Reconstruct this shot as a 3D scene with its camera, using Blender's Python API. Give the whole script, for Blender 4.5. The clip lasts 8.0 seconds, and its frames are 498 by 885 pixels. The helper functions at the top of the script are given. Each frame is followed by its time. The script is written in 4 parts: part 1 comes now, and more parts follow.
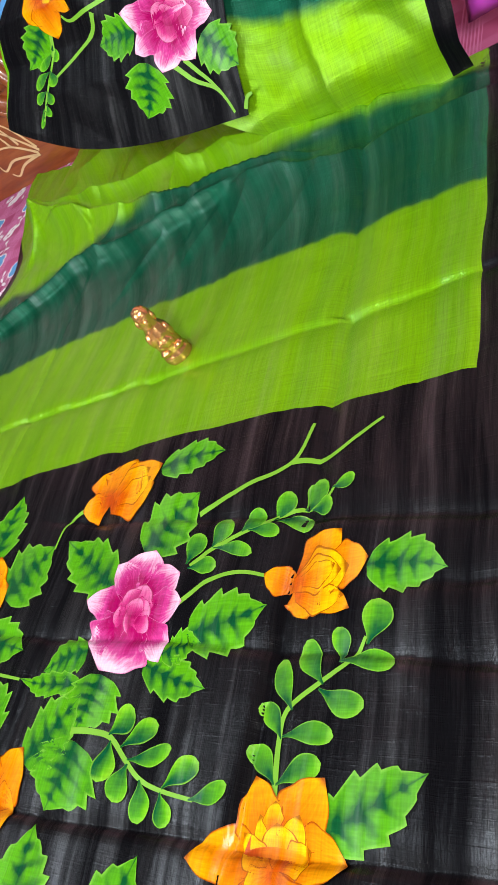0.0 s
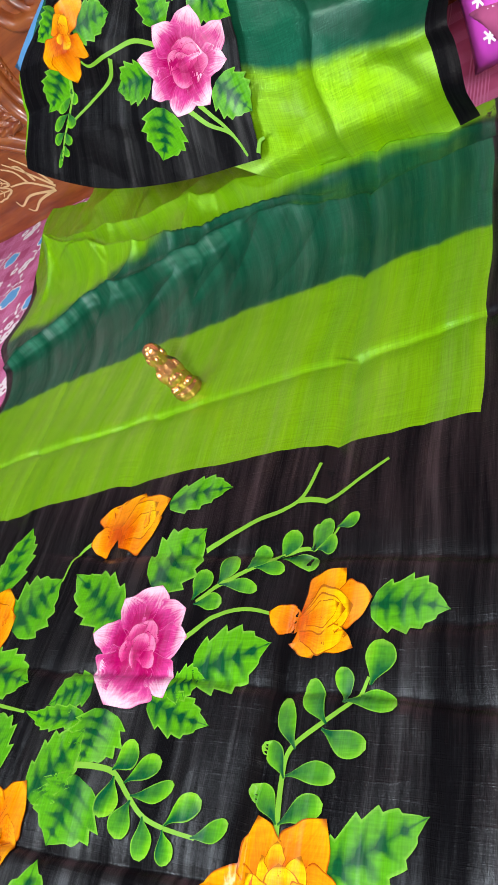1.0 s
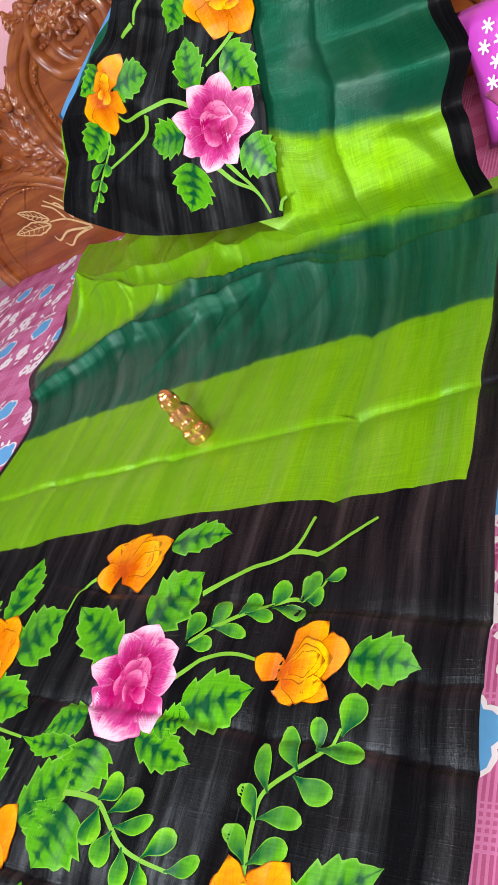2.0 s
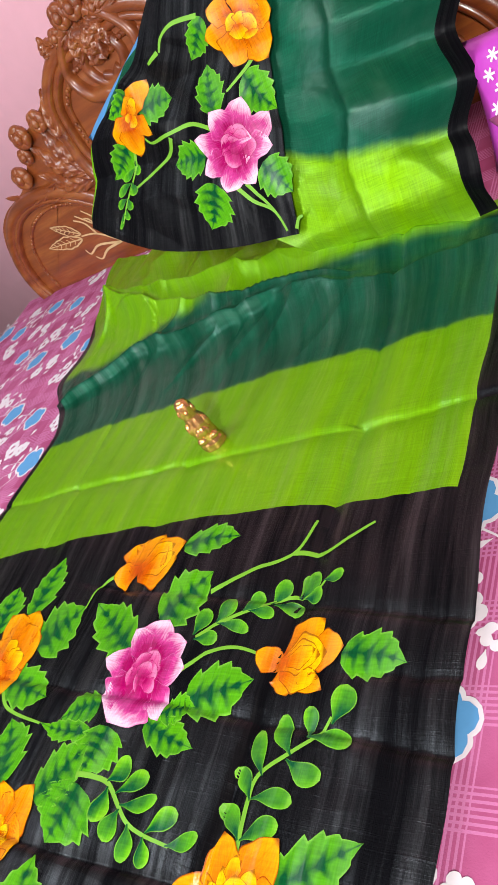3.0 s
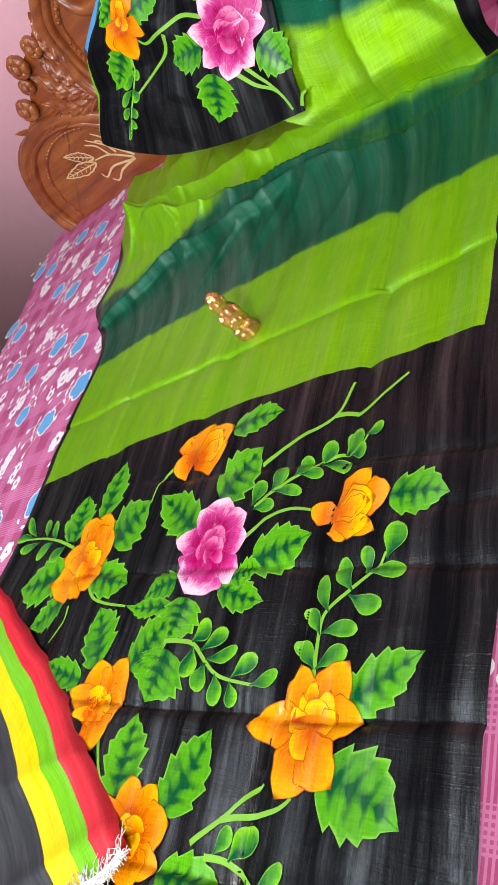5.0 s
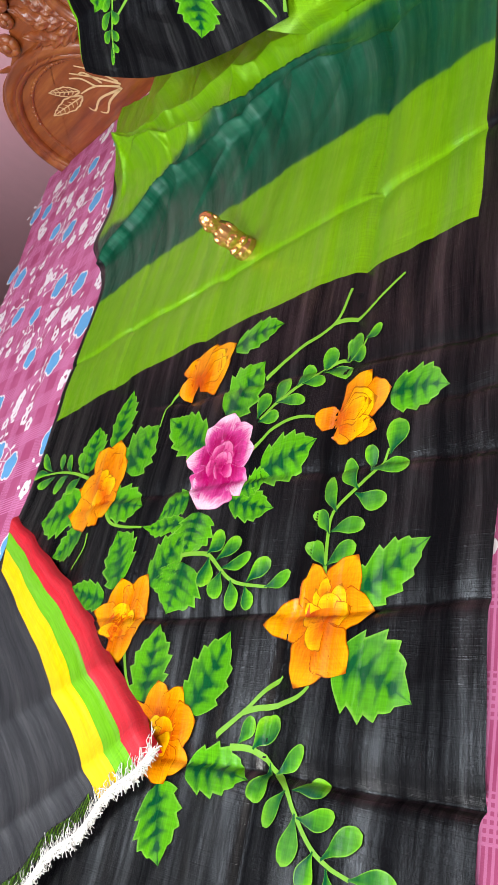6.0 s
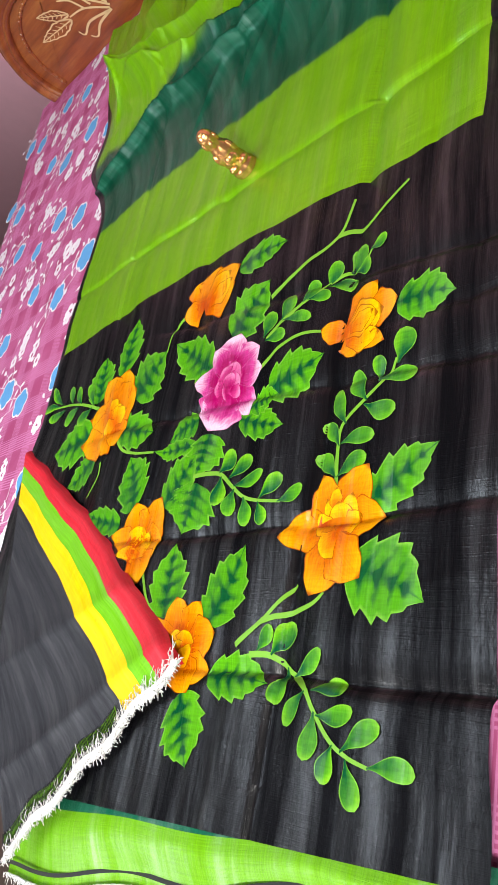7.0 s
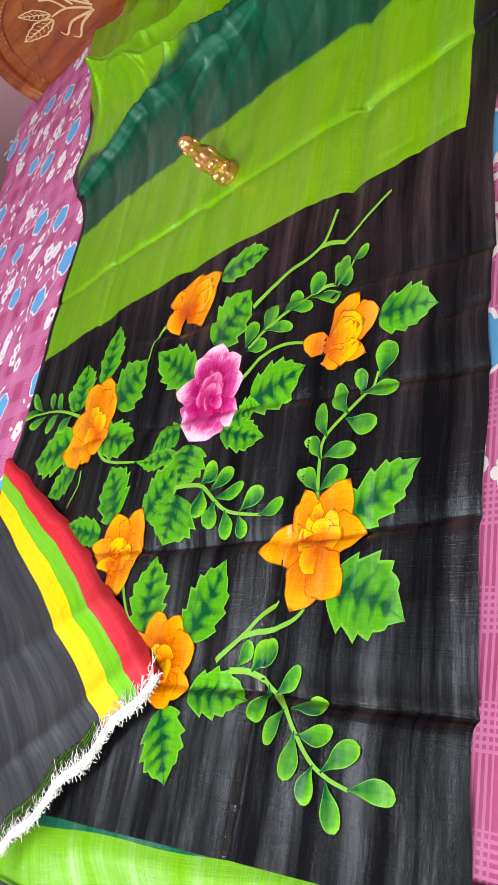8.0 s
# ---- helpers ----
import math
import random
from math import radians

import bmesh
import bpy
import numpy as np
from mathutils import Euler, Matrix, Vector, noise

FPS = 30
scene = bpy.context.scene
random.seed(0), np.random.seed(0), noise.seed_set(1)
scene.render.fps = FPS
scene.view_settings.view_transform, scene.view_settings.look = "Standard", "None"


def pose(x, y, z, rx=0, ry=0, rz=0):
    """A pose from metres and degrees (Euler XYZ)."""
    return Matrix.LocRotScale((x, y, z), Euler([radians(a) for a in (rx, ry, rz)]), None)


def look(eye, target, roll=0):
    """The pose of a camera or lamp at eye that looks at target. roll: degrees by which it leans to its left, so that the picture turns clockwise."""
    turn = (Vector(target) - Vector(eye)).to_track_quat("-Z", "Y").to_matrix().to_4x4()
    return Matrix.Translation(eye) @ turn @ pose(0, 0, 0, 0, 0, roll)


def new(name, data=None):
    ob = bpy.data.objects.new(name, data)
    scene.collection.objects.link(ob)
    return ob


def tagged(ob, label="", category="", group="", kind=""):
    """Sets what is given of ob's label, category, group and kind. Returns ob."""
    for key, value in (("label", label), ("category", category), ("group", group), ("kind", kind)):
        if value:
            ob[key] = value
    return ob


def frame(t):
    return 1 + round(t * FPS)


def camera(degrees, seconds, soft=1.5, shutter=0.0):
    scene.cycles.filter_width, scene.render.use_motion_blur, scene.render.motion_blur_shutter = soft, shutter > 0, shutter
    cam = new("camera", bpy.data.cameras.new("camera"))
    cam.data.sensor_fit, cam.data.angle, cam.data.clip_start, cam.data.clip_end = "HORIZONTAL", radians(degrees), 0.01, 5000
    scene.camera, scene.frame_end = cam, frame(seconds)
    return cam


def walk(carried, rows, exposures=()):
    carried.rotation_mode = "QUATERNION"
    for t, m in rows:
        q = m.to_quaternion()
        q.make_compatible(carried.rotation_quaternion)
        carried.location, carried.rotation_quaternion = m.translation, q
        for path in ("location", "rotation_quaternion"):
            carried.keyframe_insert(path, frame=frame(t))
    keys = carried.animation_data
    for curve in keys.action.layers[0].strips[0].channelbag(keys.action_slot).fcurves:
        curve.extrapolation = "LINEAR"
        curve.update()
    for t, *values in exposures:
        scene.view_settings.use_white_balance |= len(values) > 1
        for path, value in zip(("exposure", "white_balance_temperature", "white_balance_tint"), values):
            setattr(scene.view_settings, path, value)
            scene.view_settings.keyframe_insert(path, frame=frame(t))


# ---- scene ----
import itertools

cam = camera(35.8, 8.0)
PATH = [
    (0, (0.774, -0.532, 1.045), (-0.393, 0.578, -0.141), -46.2),
    (0.5, (0.778, -0.532, 1.05), (-0.385, 0.606, -0.114), -45.7),
    (1, (0.784, -0.533, 1.06), (-0.381, 0.634, -0.072), -44.4),
    (1.5, (0.809, -0.525, 1.075), (-0.374, 0.666, -0.013), -42.6),
    (3, (0.899, -0.559, 1.095), (-0.364, 0.639, 0.111), -41.3),
    (3.5, (0.91, -0.57, 1.096), (-0.39, 0.601, 0.127), -43.3),
    (4, (0.916, -0.587, 1.089), (-0.428, 0.533, 0.121), -46.7),
    (4.5, (0.922, -0.604, 1.08), (-0.457, 0.453, 0.09), -50.2),
    (6, (0.938, -0.652, 1.047), (-0.528, 0.202, -0.011), -60.0),
    (6.5, (0.936, -0.669, 1.042), (-0.558, 0.107, -0.037), -62.8),
    (7, (0.937, -0.675, 1.037), (-0.578, 0.03, -0.062), -65.1),
    (7.5, (0.935, -0.689, 1.033), (-0.581, -0.02, -0.087), -66.1),
    (8, (0.936, -0.656, 1.035), (-0.554, 0.052, -0.095), -64.8),
]
walk(cam, [(t, look(eye, target, roll)) for t, eye, target, roll in PATH])

# ---- world and light ----
world = bpy.data.worlds.new("world")
scene.world = world
world.use_nodes = True
_nt = world.node_tree
_sky = _nt.nodes.new("ShaderNodeTexSky")
_sky.sky_type, _sky.sun_disc = "NISHITA", False
_sky.sun_elevation, _sky.sun_rotation = radians(35), radians(150)
_nt.links.new(_sky.outputs[0], _nt.nodes["Background"].inputs[0])
_nt.nodes["Background"].inputs[1].default_value = 0.10


def area_lamp(name, m, w, h, watts, colour):
    lamp = bpy.data.lights.new(name, "AREA")
    lamp.shape, lamp.size, lamp.size_y, lamp.energy, lamp.color = "RECTANGLE", w, h, watts, colour
    ob = new(name, lamp)
    ob.matrix_world = m
    return ob


area_lamp("window_light", look((1.75, -2.38, 2.25), (-0.1, 0.2, 0.5)), 0.5, 0.55, 138, (1.0, 0.985, 0.96))
# Added fill without a known source; brightens the pink wall and the drape.
area_lamp("side_fill_light", look((-1.5, -2.38, 1.65), (-1.2, 0.8, 0.7)), 1.0, 1.1, 58, (0.95, 0.97, 1.0))
# Added overhead lamp, placed so that its reflection gives the silk its sheen.
area_lamp("sheen_lamp", look((-1.02, -0.60, 2.90), (-1.00, -0.60, 0.5)), 0.50, 2.0, 41, (0.78, 0.88, 1.0))


# ---- materials ----
def mat(name, rough=0.5, metal=0.0):
    m = bpy.data.materials.new(name)
    m.use_nodes = True
    b = m.node_tree.nodes["Principled BSDF"]
    b.inputs["Roughness"].default_value, b.inputs["Metallic"].default_value = rough, metal
    return m, m.node_tree, b


def nd(nt, kind, **props):
    n = nt.nodes.new(kind)
    for k, v in props.items():
        n.inputs[k.replace("_", " ")].default_value = v
    return n


def ramp(nt, source, stops, mode="LINEAR"):
    r = nt.nodes.new("ShaderNodeValToRGB")
    r.color_ramp.interpolation = mode
    e = r.color_ramp.elements
    while len(e) < len(stops):
        e.new(0.5)
    for el, (p, c) in zip(e, stops):
        el.position, el.color = p, (*c, 1)
    nt.links.new(source, r.inputs[0])
    return r.outputs[0]


def math_node(nt, op, a, b=0.0, c=None):
    n = nt.nodes.new("ShaderNodeMath")
    n.operation = op
    for i, v in enumerate((a, b) if c is None else (a, b, c)):
        if isinstance(v, (int, float)):
            n.inputs[i].default_value = v
        else:
            nt.links.new(v, n.inputs[i])
    return n.outputs[0]


def mix(nt, fac, a, b, blend="MIX"):
    n = nt.nodes.new("ShaderNodeMixRGB")
    n.blend_type = blend
    for i, v in enumerate((fac, a, b)):
        if isinstance(v, (int, float)):
            n.inputs[i].default_value = v
        elif isinstance(v, tuple):
            n.inputs[i].default_value = (*v, 1)
        else:
            nt.links.new(v, n.inputs[i])
    return n.outputs[0]


def scaled(nt, vec, sx, sy, sz=1.0):
    n = nt.nodes.new("ShaderNodeMapping")
    n.inputs["Scale"].default_value = (sx, sy, sz)
    nt.links.new(vec, n.inputs[0])
    return n.outputs[0]


def noise_tex(nt, vec, scale, detail=3.0, rough=0.55):
    n = nd(nt, "ShaderNodeTexNoise", Scale=scale, Detail=detail, Roughness=rough)
    nt.links.new(vec, n.inputs["Vector"])
    return n.outputs[0]


def bump(nt, b, height, strength, dist):
    n = nd(nt, "ShaderNodeBump", Strength=strength, Distance=dist)
    nt.links.new(height, n.inputs["Height"])
    nt.links.new(n.outputs[0], b.inputs["Normal"])


def uv(nt):
    return nt.nodes.new("ShaderNodeUVMap").outputs[0]


def split(nt, vec):
    n = nt.nodes.new("ShaderNodeSeparateXYZ")
    nt.links.new(vec, n.inputs[0])
    return n.outputs


# The last colour is pine silk as it looks where light catches it.
BLACK, LIME, PINE, PINE_LIT = (0.0035, 0.0035, 0.0045), (0.21, 0.47, 0.003), (0.004, 0.066, 0.033), (0.011, 0.120, 0.064)


# how far the dye colours the gloss of the bright silks
SHIMMER = 0.27


def sheen_along(nt, b, way, amount=1.0):
    """Silk spreads its highlight along the warp."""
    n = nt.nodes.new("ShaderNodeCombineXYZ")
    for i, v in enumerate(way):
        n.inputs[i].default_value = v
    b.inputs["Anisotropic"].default_value = amount
    nt.links.new(n.outputs[0], b.inputs["Tangent"])


def silk_finish(nt, b, vec, rough=0.29, streak=1.0, way=(0.0, 1.0, 0.0), gloss_most=1.0, spread=0.65):
    """The weave, slubs and soft lengthwise streaks of raw silk; vec is in metres across and along the cloth."""
    weave = noise_tex(nt, scaled(nt, vec, 1100, 45), 1.0, 2.0)
    weft = noise_tex(nt, scaled(nt, vec, 26, 620), 1.0, 2.0)
    slub = noise_tex(nt, scaled(nt, vec, 75, 2.2), 1.0, 5.0, 0.7)
    thick = noise_tex(nt, scaled(nt, vec, 14, 260), 1.0, 3.0, 0.6)
    thick = ramp(nt, thick, [(0.54, (0, 0, 0)), (0.70, (1, 1, 1))])
    h = math_node(nt, "ADD", math_node(nt, "MULTIPLY", weave, 0.34), math_node(nt, "MULTIPLY", weft, 0.13))
    h = math_node(nt, "ADD", h, math_node(nt, "MULTIPLY", slub, 0.25 * streak))
    h = math_node(nt, "ADD", h, math_node(nt, "MULTIPLY", thick, 0.10))
    bump(nt, b, h, 0.62, 0.0022)
    b.inputs["Roughness"].default_value = rough
    sheen_along(nt, b, way, spread)
    gloss = noise_tex(nt, scaled(nt, vec, 24, 1.3), 1.0, 5.0, 0.68) if spread else noise_tex(nt, scaled(nt, vec, 9, 9), 1.0, 3.0)
    nt.links.new(ramp(nt, gloss, [(0.41, (0.04 * gloss_most,) * 3), (0.53, (0.30 * gloss_most,) * 3), (0.63, (gloss_most,) * 3)]), b.inputs["Specular IOR Level"])
    fine = noise_tex(nt, scaled(nt, vec, 480, 16), 1.0, 2.0)
    fine2 = noise_tex(nt, scaled(nt, vec, 16, 420), 1.0, 3.0, 0.6)
    return slub, math_node(nt, "MULTIPLY", math_node(nt, "ADD", fine, fine2), 0.5)


def threads(nt, col, fine, amount=0.40):
    """Uneven dye in single threads."""
    k = math_node(nt, "MULTIPLY_ADD", math_node(nt, "SUBTRACT", fine, 0.5), amount * 3.0, 0.92)
    n = nt.nodes.new("ShaderNodeVectorMath")
    n.operation = "SCALE"
    nt.links.new(col, n.inputs[0])
    nt.links.new(k, n.inputs["Scale"])
    return n.outputs[0]


def saree_mat():
    """Bands along the cloth: black pallu, lime, pine green, lime; black selvage borders."""
    m, nt, b = mat("dyed_silk")
    vec = uv(nt)
    x, y, _ = split(nt, vec)
    wob = math_node(nt, "MULTIPLY", math_node(nt, "SUBTRACT", noise_tex(nt, scaled(nt, vec, 40, 4), 1.0, 3.0), 0.5), 0.014)
    ys = math_node(nt, "ADD", y, wob)
    k = lambda v: v / 2.0 + 0.5
    t = math_node(nt, "MULTIPLY_ADD", ys, 0.5, 0.5)
    lime = mix(nt, ramp(nt, noise_tex(nt, scaled(nt, vec, 22, 1.2), 1.0, 4.0), [(0.30, (0, 0, 0)), (0.72, (1, 1, 1))]), (0.145, 0.38, 0.002), (0.22, 0.48, 0.003))
    # Pine and its lit tone in lengthwise streaks: sheen put into the colour.
    pine = mix(nt, ramp(nt, noise_tex(nt, scaled(nt, vec, 24, 1.8), 1.0, 3.0), [(0.40, (0, 0, 0)), (0.68, (1, 1, 1))]), PINE, PINE_LIT)
    dark = ramp(nt, t, [(k(0.304), (0, 0, 0)), (k(0.313), (1, 1, 1)), (k(0.560), (1, 1, 1)), (k(0.585), (0, 0, 0))])
    green = mix(nt, dark, lime, pine)
    crisp = math_node(nt, "MULTIPLY", math_node(nt, "SUBTRACT", noise_tex(nt, scaled(nt, vec, 9, 9), 1.0, 2.0), 0.5), 0.012)
    isblack = math_node(nt, "LESS_THAN", math_node(nt, "ADD", y, crisp), 0.003)
    edge = math_node(nt, "ADD", x, math_node(nt, "MULTIPLY", crisp, 0.5))
    border = math_node(nt, "MAXIMUM", math_node(nt, "GREATER_THAN", edge, 0.516), math_node(nt, "LESS_THAN", math_node(nt, "ADD", edge, math_node(nt, "MULTIPLY", math_node(nt, "MAXIMUM", math_node(nt, "SUBTRACT", y, 0.72), 0.0), 0.3)), -0.535))
    col = mix(nt, math_node(nt, "MAXIMUM", isblack, border), green, BLACK)
    _, fine = silk_finish(nt, b, vec)
    nt.links.new(threads(nt, col, fine), b.inputs["Base Color"])
    dyed = math_node(nt, "SUBTRACT", 1.0, math_node(nt, "MAXIMUM", isblack, border))
    nt.links.new(math_node(nt, "MULTIPLY", dyed, SHIMMER), b.inputs["Metallic"])
    return m


def plain_silk(name, colour, rough=0.42, other=None, gloss_most=1.0):
    m, nt, b = mat(name)
    vec = uv(nt)
    s, fine = silk_finish(nt, b, vec, rough, gloss_most=gloss_most)
    nt.links.new(threads(nt, mix(nt, s, colour, other or tuple(c * 1.25 for c in colour)), fine), b.inputs["Base Color"])
    return m


def drape_mat():
    """Hanging end: lime at the foot, pine green above, black border on one side."""
    m, nt, b = mat("dyed_silk_hanging")
    vec = uv(nt)
    x, y, _ = split(nt, vec)
    t = math_node(nt, "ADD", y, math_node(nt, "MULTIPLY", x, 0.17))
    t = math_node(nt, "ADD", t, math_node(nt, "MULTIPLY", noise_tex(nt, scaled(nt, vec, 40, 4), 1.0, 3.0), 0.016))
    body = ramp(nt, t, [(0.160, (0.22, 0.48, 0.003)), (0.178, (0.007, 0.095, 0.050)), (1.0, (0.007, 0.095, 0.050))])
    # Lit pine tone laid over the bands in patches, as sheen in the colour.
    col = mix(nt, math_node(nt, "MULTIPLY", ramp(nt, noise_tex(nt, scaled(nt, vec, 26, 3), 1.0, 3.0), [(0.4, (0, 0, 0)), (0.7, (1, 1, 1))]), 0.3), body, mix(nt, 0.5, body, PINE_LIT))
    _, fine = silk_finish(nt, b, vec, 0.32, 0.2, (0.042, 0.397, 0.917), 1.0, 0.0)
    b.inputs["Metallic"].default_value = 0.36
    nt.links.new(threads(nt, col, fine), b.inputs["Base Color"])
    return m


def brushed(nt, b, col):
    """Paint soaked into the weave: threads show through it."""
    obj = nt.nodes.new("ShaderNodeTexCoord").outputs["Object"]
    a = noise_tex(nt, scaled(nt, obj, 480, 16, 16), 1.0, 2.0)
    c = noise_tex(nt, scaled(nt, obj, 16, 420, 420), 1.0, 2.0)
    fine = math_node(nt, "MULTIPLY", math_node(nt, "ADD", a, c), 0.5)
    nt.links.new(threads(nt, col, fine, 0.34), b.inputs["Base Color"])
    bump(nt, b, fine, 0.3, 0.0012)
    sheen_along(nt, b, (0.0, 1.0, 0.0))
    gloss = noise_tex(nt, scaled(nt, obj, 24, 1.3, 1.3), 1.0, 5.0, 0.68)
    nt.links.new(ramp(nt, gloss, [(0.44, (0.02,) * 3), (0.64, (0.55,) * 3)]), b.inputs["Specular IOR Level"])


def leaf_mat(name, light, dark):
    """Brush-painted leaf: dark midrib and vein strokes, light edge; u runs along, v across."""
    m, nt, b = mat(name, 0.30)
    x, y, _ = split(nt, uv(nt))
    ay = math_node(nt, "ABSOLUTE", y)
    obj = nt.nodes.new("ShaderNodeTexCoord").outputs["Object"]
    n = noise_tex(nt, obj, 55.0, 3.0)
    ph = math_node(nt, "ADD", math_node(nt, "MULTIPLY", x, 31.4), math_node(nt, "MULTIPLY", n, 4.5))
    stroke = math_node(nt, "POWER", math_node(nt, "MULTIPLY_ADD", math_node(nt, "SINE", ph), 0.5, 0.5), 2.4)
    inner = math_node(nt, "SUBTRACT", 1.0, math_node(nt, "MULTIPLY", ay, 1.05))
    rib = math_node(nt, "POWER", math_node(nt, "MAXIMUM", math_node(nt, "SUBTRACT", 1.0, math_node(nt, "MULTIPLY", ay, 2.6)), 0.0), 1.5)
    f = math_node(nt, "MULTIPLY", math_node(nt, "MULTIPLY_ADD", stroke, 0.66, 0.20), inner)
    f = math_node(nt, "ADD", f, math_node(nt, "MULTIPLY", rib, 0.42))
    f = math_node(nt, "ADD", f, math_node(nt, "MULTIPLY", math_node(nt, "SUBTRACT", 0.55, x), 0.22))
    f = math_node(nt, "ADD", f, math_node(nt, "MULTIPLY_ADD", n, 0.7, -0.36))
    rnd = nt.nodes.new("ShaderNodeObjectInfo").outputs["Random"]
    f = math_node(nt, "ADD", f, math_node(nt, "MULTIPLY", math_node(nt, "MULTIPLY", math_node(nt, "SUBTRACT", rnd, 0.5), y), 0.5))
    mid = tuple(0.45 * a + 0.55 * c for a, c in zip(light, dark))
    col = ramp(nt, f, [(0.14, light), (0.40, mid), (0.72, dark)])
    col = mix(nt, math_node(nt, "MULTIPLY", rnd, 0.22), col, (0.012, 0.15, 0.02))
    col = mix(nt, ramp(nt, ay, [(0.86, (0, 0, 0)), (0.97, (0.75, 0.75, 0.75))]), col, (0.20, 0.50, 0.05))
    brushed(nt, b, col)
    return m


def oval_mat(name, light, dark):
    """Small rounded leaf: dark base and heart, light tip, thin pale outline."""
    m, nt, b = mat(name, 0.30)
    x, y, _ = split(nt, uv(nt))
    obj = nt.nodes.new("ShaderNodeTexCoord").outputs["Object"]
    n = math_node(nt, "MULTIPLY_ADD", noise_tex(nt, obj, 70.0, 3.0), 0.7, -0.35)
    rnd = nt.nodes.new("ShaderNodeObjectInfo").outputs["Random"]
    side = math_node(nt, "MULTIPLY", y, math_node(nt, "MULTIPLY_ADD", rnd, 0.9, -0.3))
    t = math_node(nt, "ADD", math_node(nt, "ADD", side, math_node(nt, "MULTIPLY", x, 0.62)), n)
    t = math_node(nt, "ADD", t, math_node(nt, "MULTIPLY", math_node(nt, "ABSOLUTE", y), 0.18))
    col = ramp(nt, t, [(0.08, dark), (0.40, tuple(0.5 * (a + c) for a, c in zip(light, dark))), (0.66, light), (1.0, (0.20, 0.52, 0.015))])
    rim = math_node(nt, "MAXIMUM", math_node(nt, "ABSOLUTE", y), x)
    col = mix(nt, ramp(nt, rim, [(0.84, (0, 0, 0)), (0.95, (0.8, 0.8, 0.8))]), col, (0.20, 0.50, 0.04))
    brushed(nt, b, col)
    return m


def petal_mat(name, base, mid, tip, line, span=(0.15, 0.55, 0.95), rim_at=0.91):
    m, nt, b = mat(name, 0.30)
    x, y, _ = split(nt, uv(nt))
    ay = math_node(nt, "ABSOLUTE", y)
    obj = nt.nodes.new("ShaderNodeTexCoord").outputs["Object"]
    n = noise_tex(nt, obj, 38.0, 3.0)
    streak = noise_tex(nt, scaled(nt, uv(nt), 1.5, 9.0), 1.0, 3.0)
    t = math_node(nt, "ADD", x, math_node(nt, "MULTIPLY_ADD", n, 0.7, -0.35))
    t = math_node(nt, "ADD", t, math_node(nt, "MULTIPLY_ADD", streak, 0.5, -0.25))
    t = math_node(nt, "ADD", t, math_node(nt, "MULTIPLY", ay, 0.12))
    col = ramp(nt, t, [(span[0], base), (span[1], mid), (span[2], tip)])
    rim = math_node(nt, "MAXIMUM", ay, x)
    col = mix(nt, ramp(nt, rim, [(rim_at, (0, 0, 0)), (rim_at + 0.06, (0.85, 0.85, 0.85))]), col, line)
    brushed(nt, b, col)
    return m


def sheet_mat():
    """Printed cotton: rose ground with pale woven checks."""
    m, nt, b = mat("printed_cotton", 0.8)
    vec = nt.nodes.new("ShaderNodeTexCoord").outputs["Object"]
    x, y, _ = split(nt, vec)

    def lines(c):
        big = math_node(nt, "FRACT", math_node(nt, "MULTIPLY", c, 11.0))
        inside = math_node(nt, "LESS_THAN", big, 0.42)
        fine = math_node(nt, "LESS_THAN", math_node(nt, "FRACT", math_node(nt, "MULTIPLY", c, 165.0)), 0.45)
        return math_node(nt, "MULTIPLY", inside, fine)
    check = math_node(nt, "MAXIMUM", lines(x), lines(y))
    blotch = noise_tex(nt, vec, 9.0, 3.0)
    ground = mix(nt, ramp(nt, blotch, [(0.35, (0, 0, 0)), (0.65, (1, 1, 1))]), (0.34, 0.040, 0.135), (0.46, 0.095, 0.23))
    col = mix(nt, math_node(nt, "MULTIPLY", check, 0.55), ground, (0.70, 0.26, 0.50))
    nt.links.new(col, b.inputs["Base Color"])
    bump(nt, b, noise_tex(nt, vec, 500.0, 2.0), 0.3, 0.001)
    return m


def simple(name, colour, rough, scale=30.0, vary=0.15, metal=0.0, bumps=0.2, dist=0.002):
    m, nt, b = mat(name, rough, metal)
    obj = nt.nodes.new("ShaderNodeTexCoord").outputs["Object"]
    n = noise_tex(nt, obj, scale, 4.0)
    n2 = noise_tex(nt, obj, scale * 0.13, 3.0)
    c = mix(nt, n, tuple(v * (1 - vary) for v in colour), tuple(min(1, v * (1 + vary)) for v in colour))
    c = mix(nt, math_node(nt, "MULTIPLY", n2, vary), c, tuple(v * 0.8 for v in colour))
    nt.links.new(c, b.inputs["Base Color"])
    bump(nt, b, n, bumps, dist)
    return m


def wood_mat():
    m, nt, b = mat("polished_teak", 0.34)
    obj = nt.nodes.new("ShaderNodeTexCoord").outputs["Object"]
    g = noise_tex(nt, scaled(nt, obj, 3, 30, 26), 1.0, 5.0, 0.65)
    g2 = noise_tex(nt, scaled(nt, obj, 14, 160, 120), 1.0, 3.0)
    col = ramp(nt, g, [(0.3, (0.14, 0.028, 0.007)), (0.5, (0.26, 0.062, 0.013)), (0.72, (0.38, 0.12, 0.025))])
    col = mix(nt, math_node(nt, "MULTIPLY", g2, 0.35), col, (0.09, 0.02, 0.007))
    nt.links.new(col, b.inputs["Base Color"])
    b.inputs["Coat Weight"].default_value = 0.55
    b.inputs["Coat Roughness"].default_value = 0.10
    bump(nt, b, g2, 0.15, 0.001)
    return m


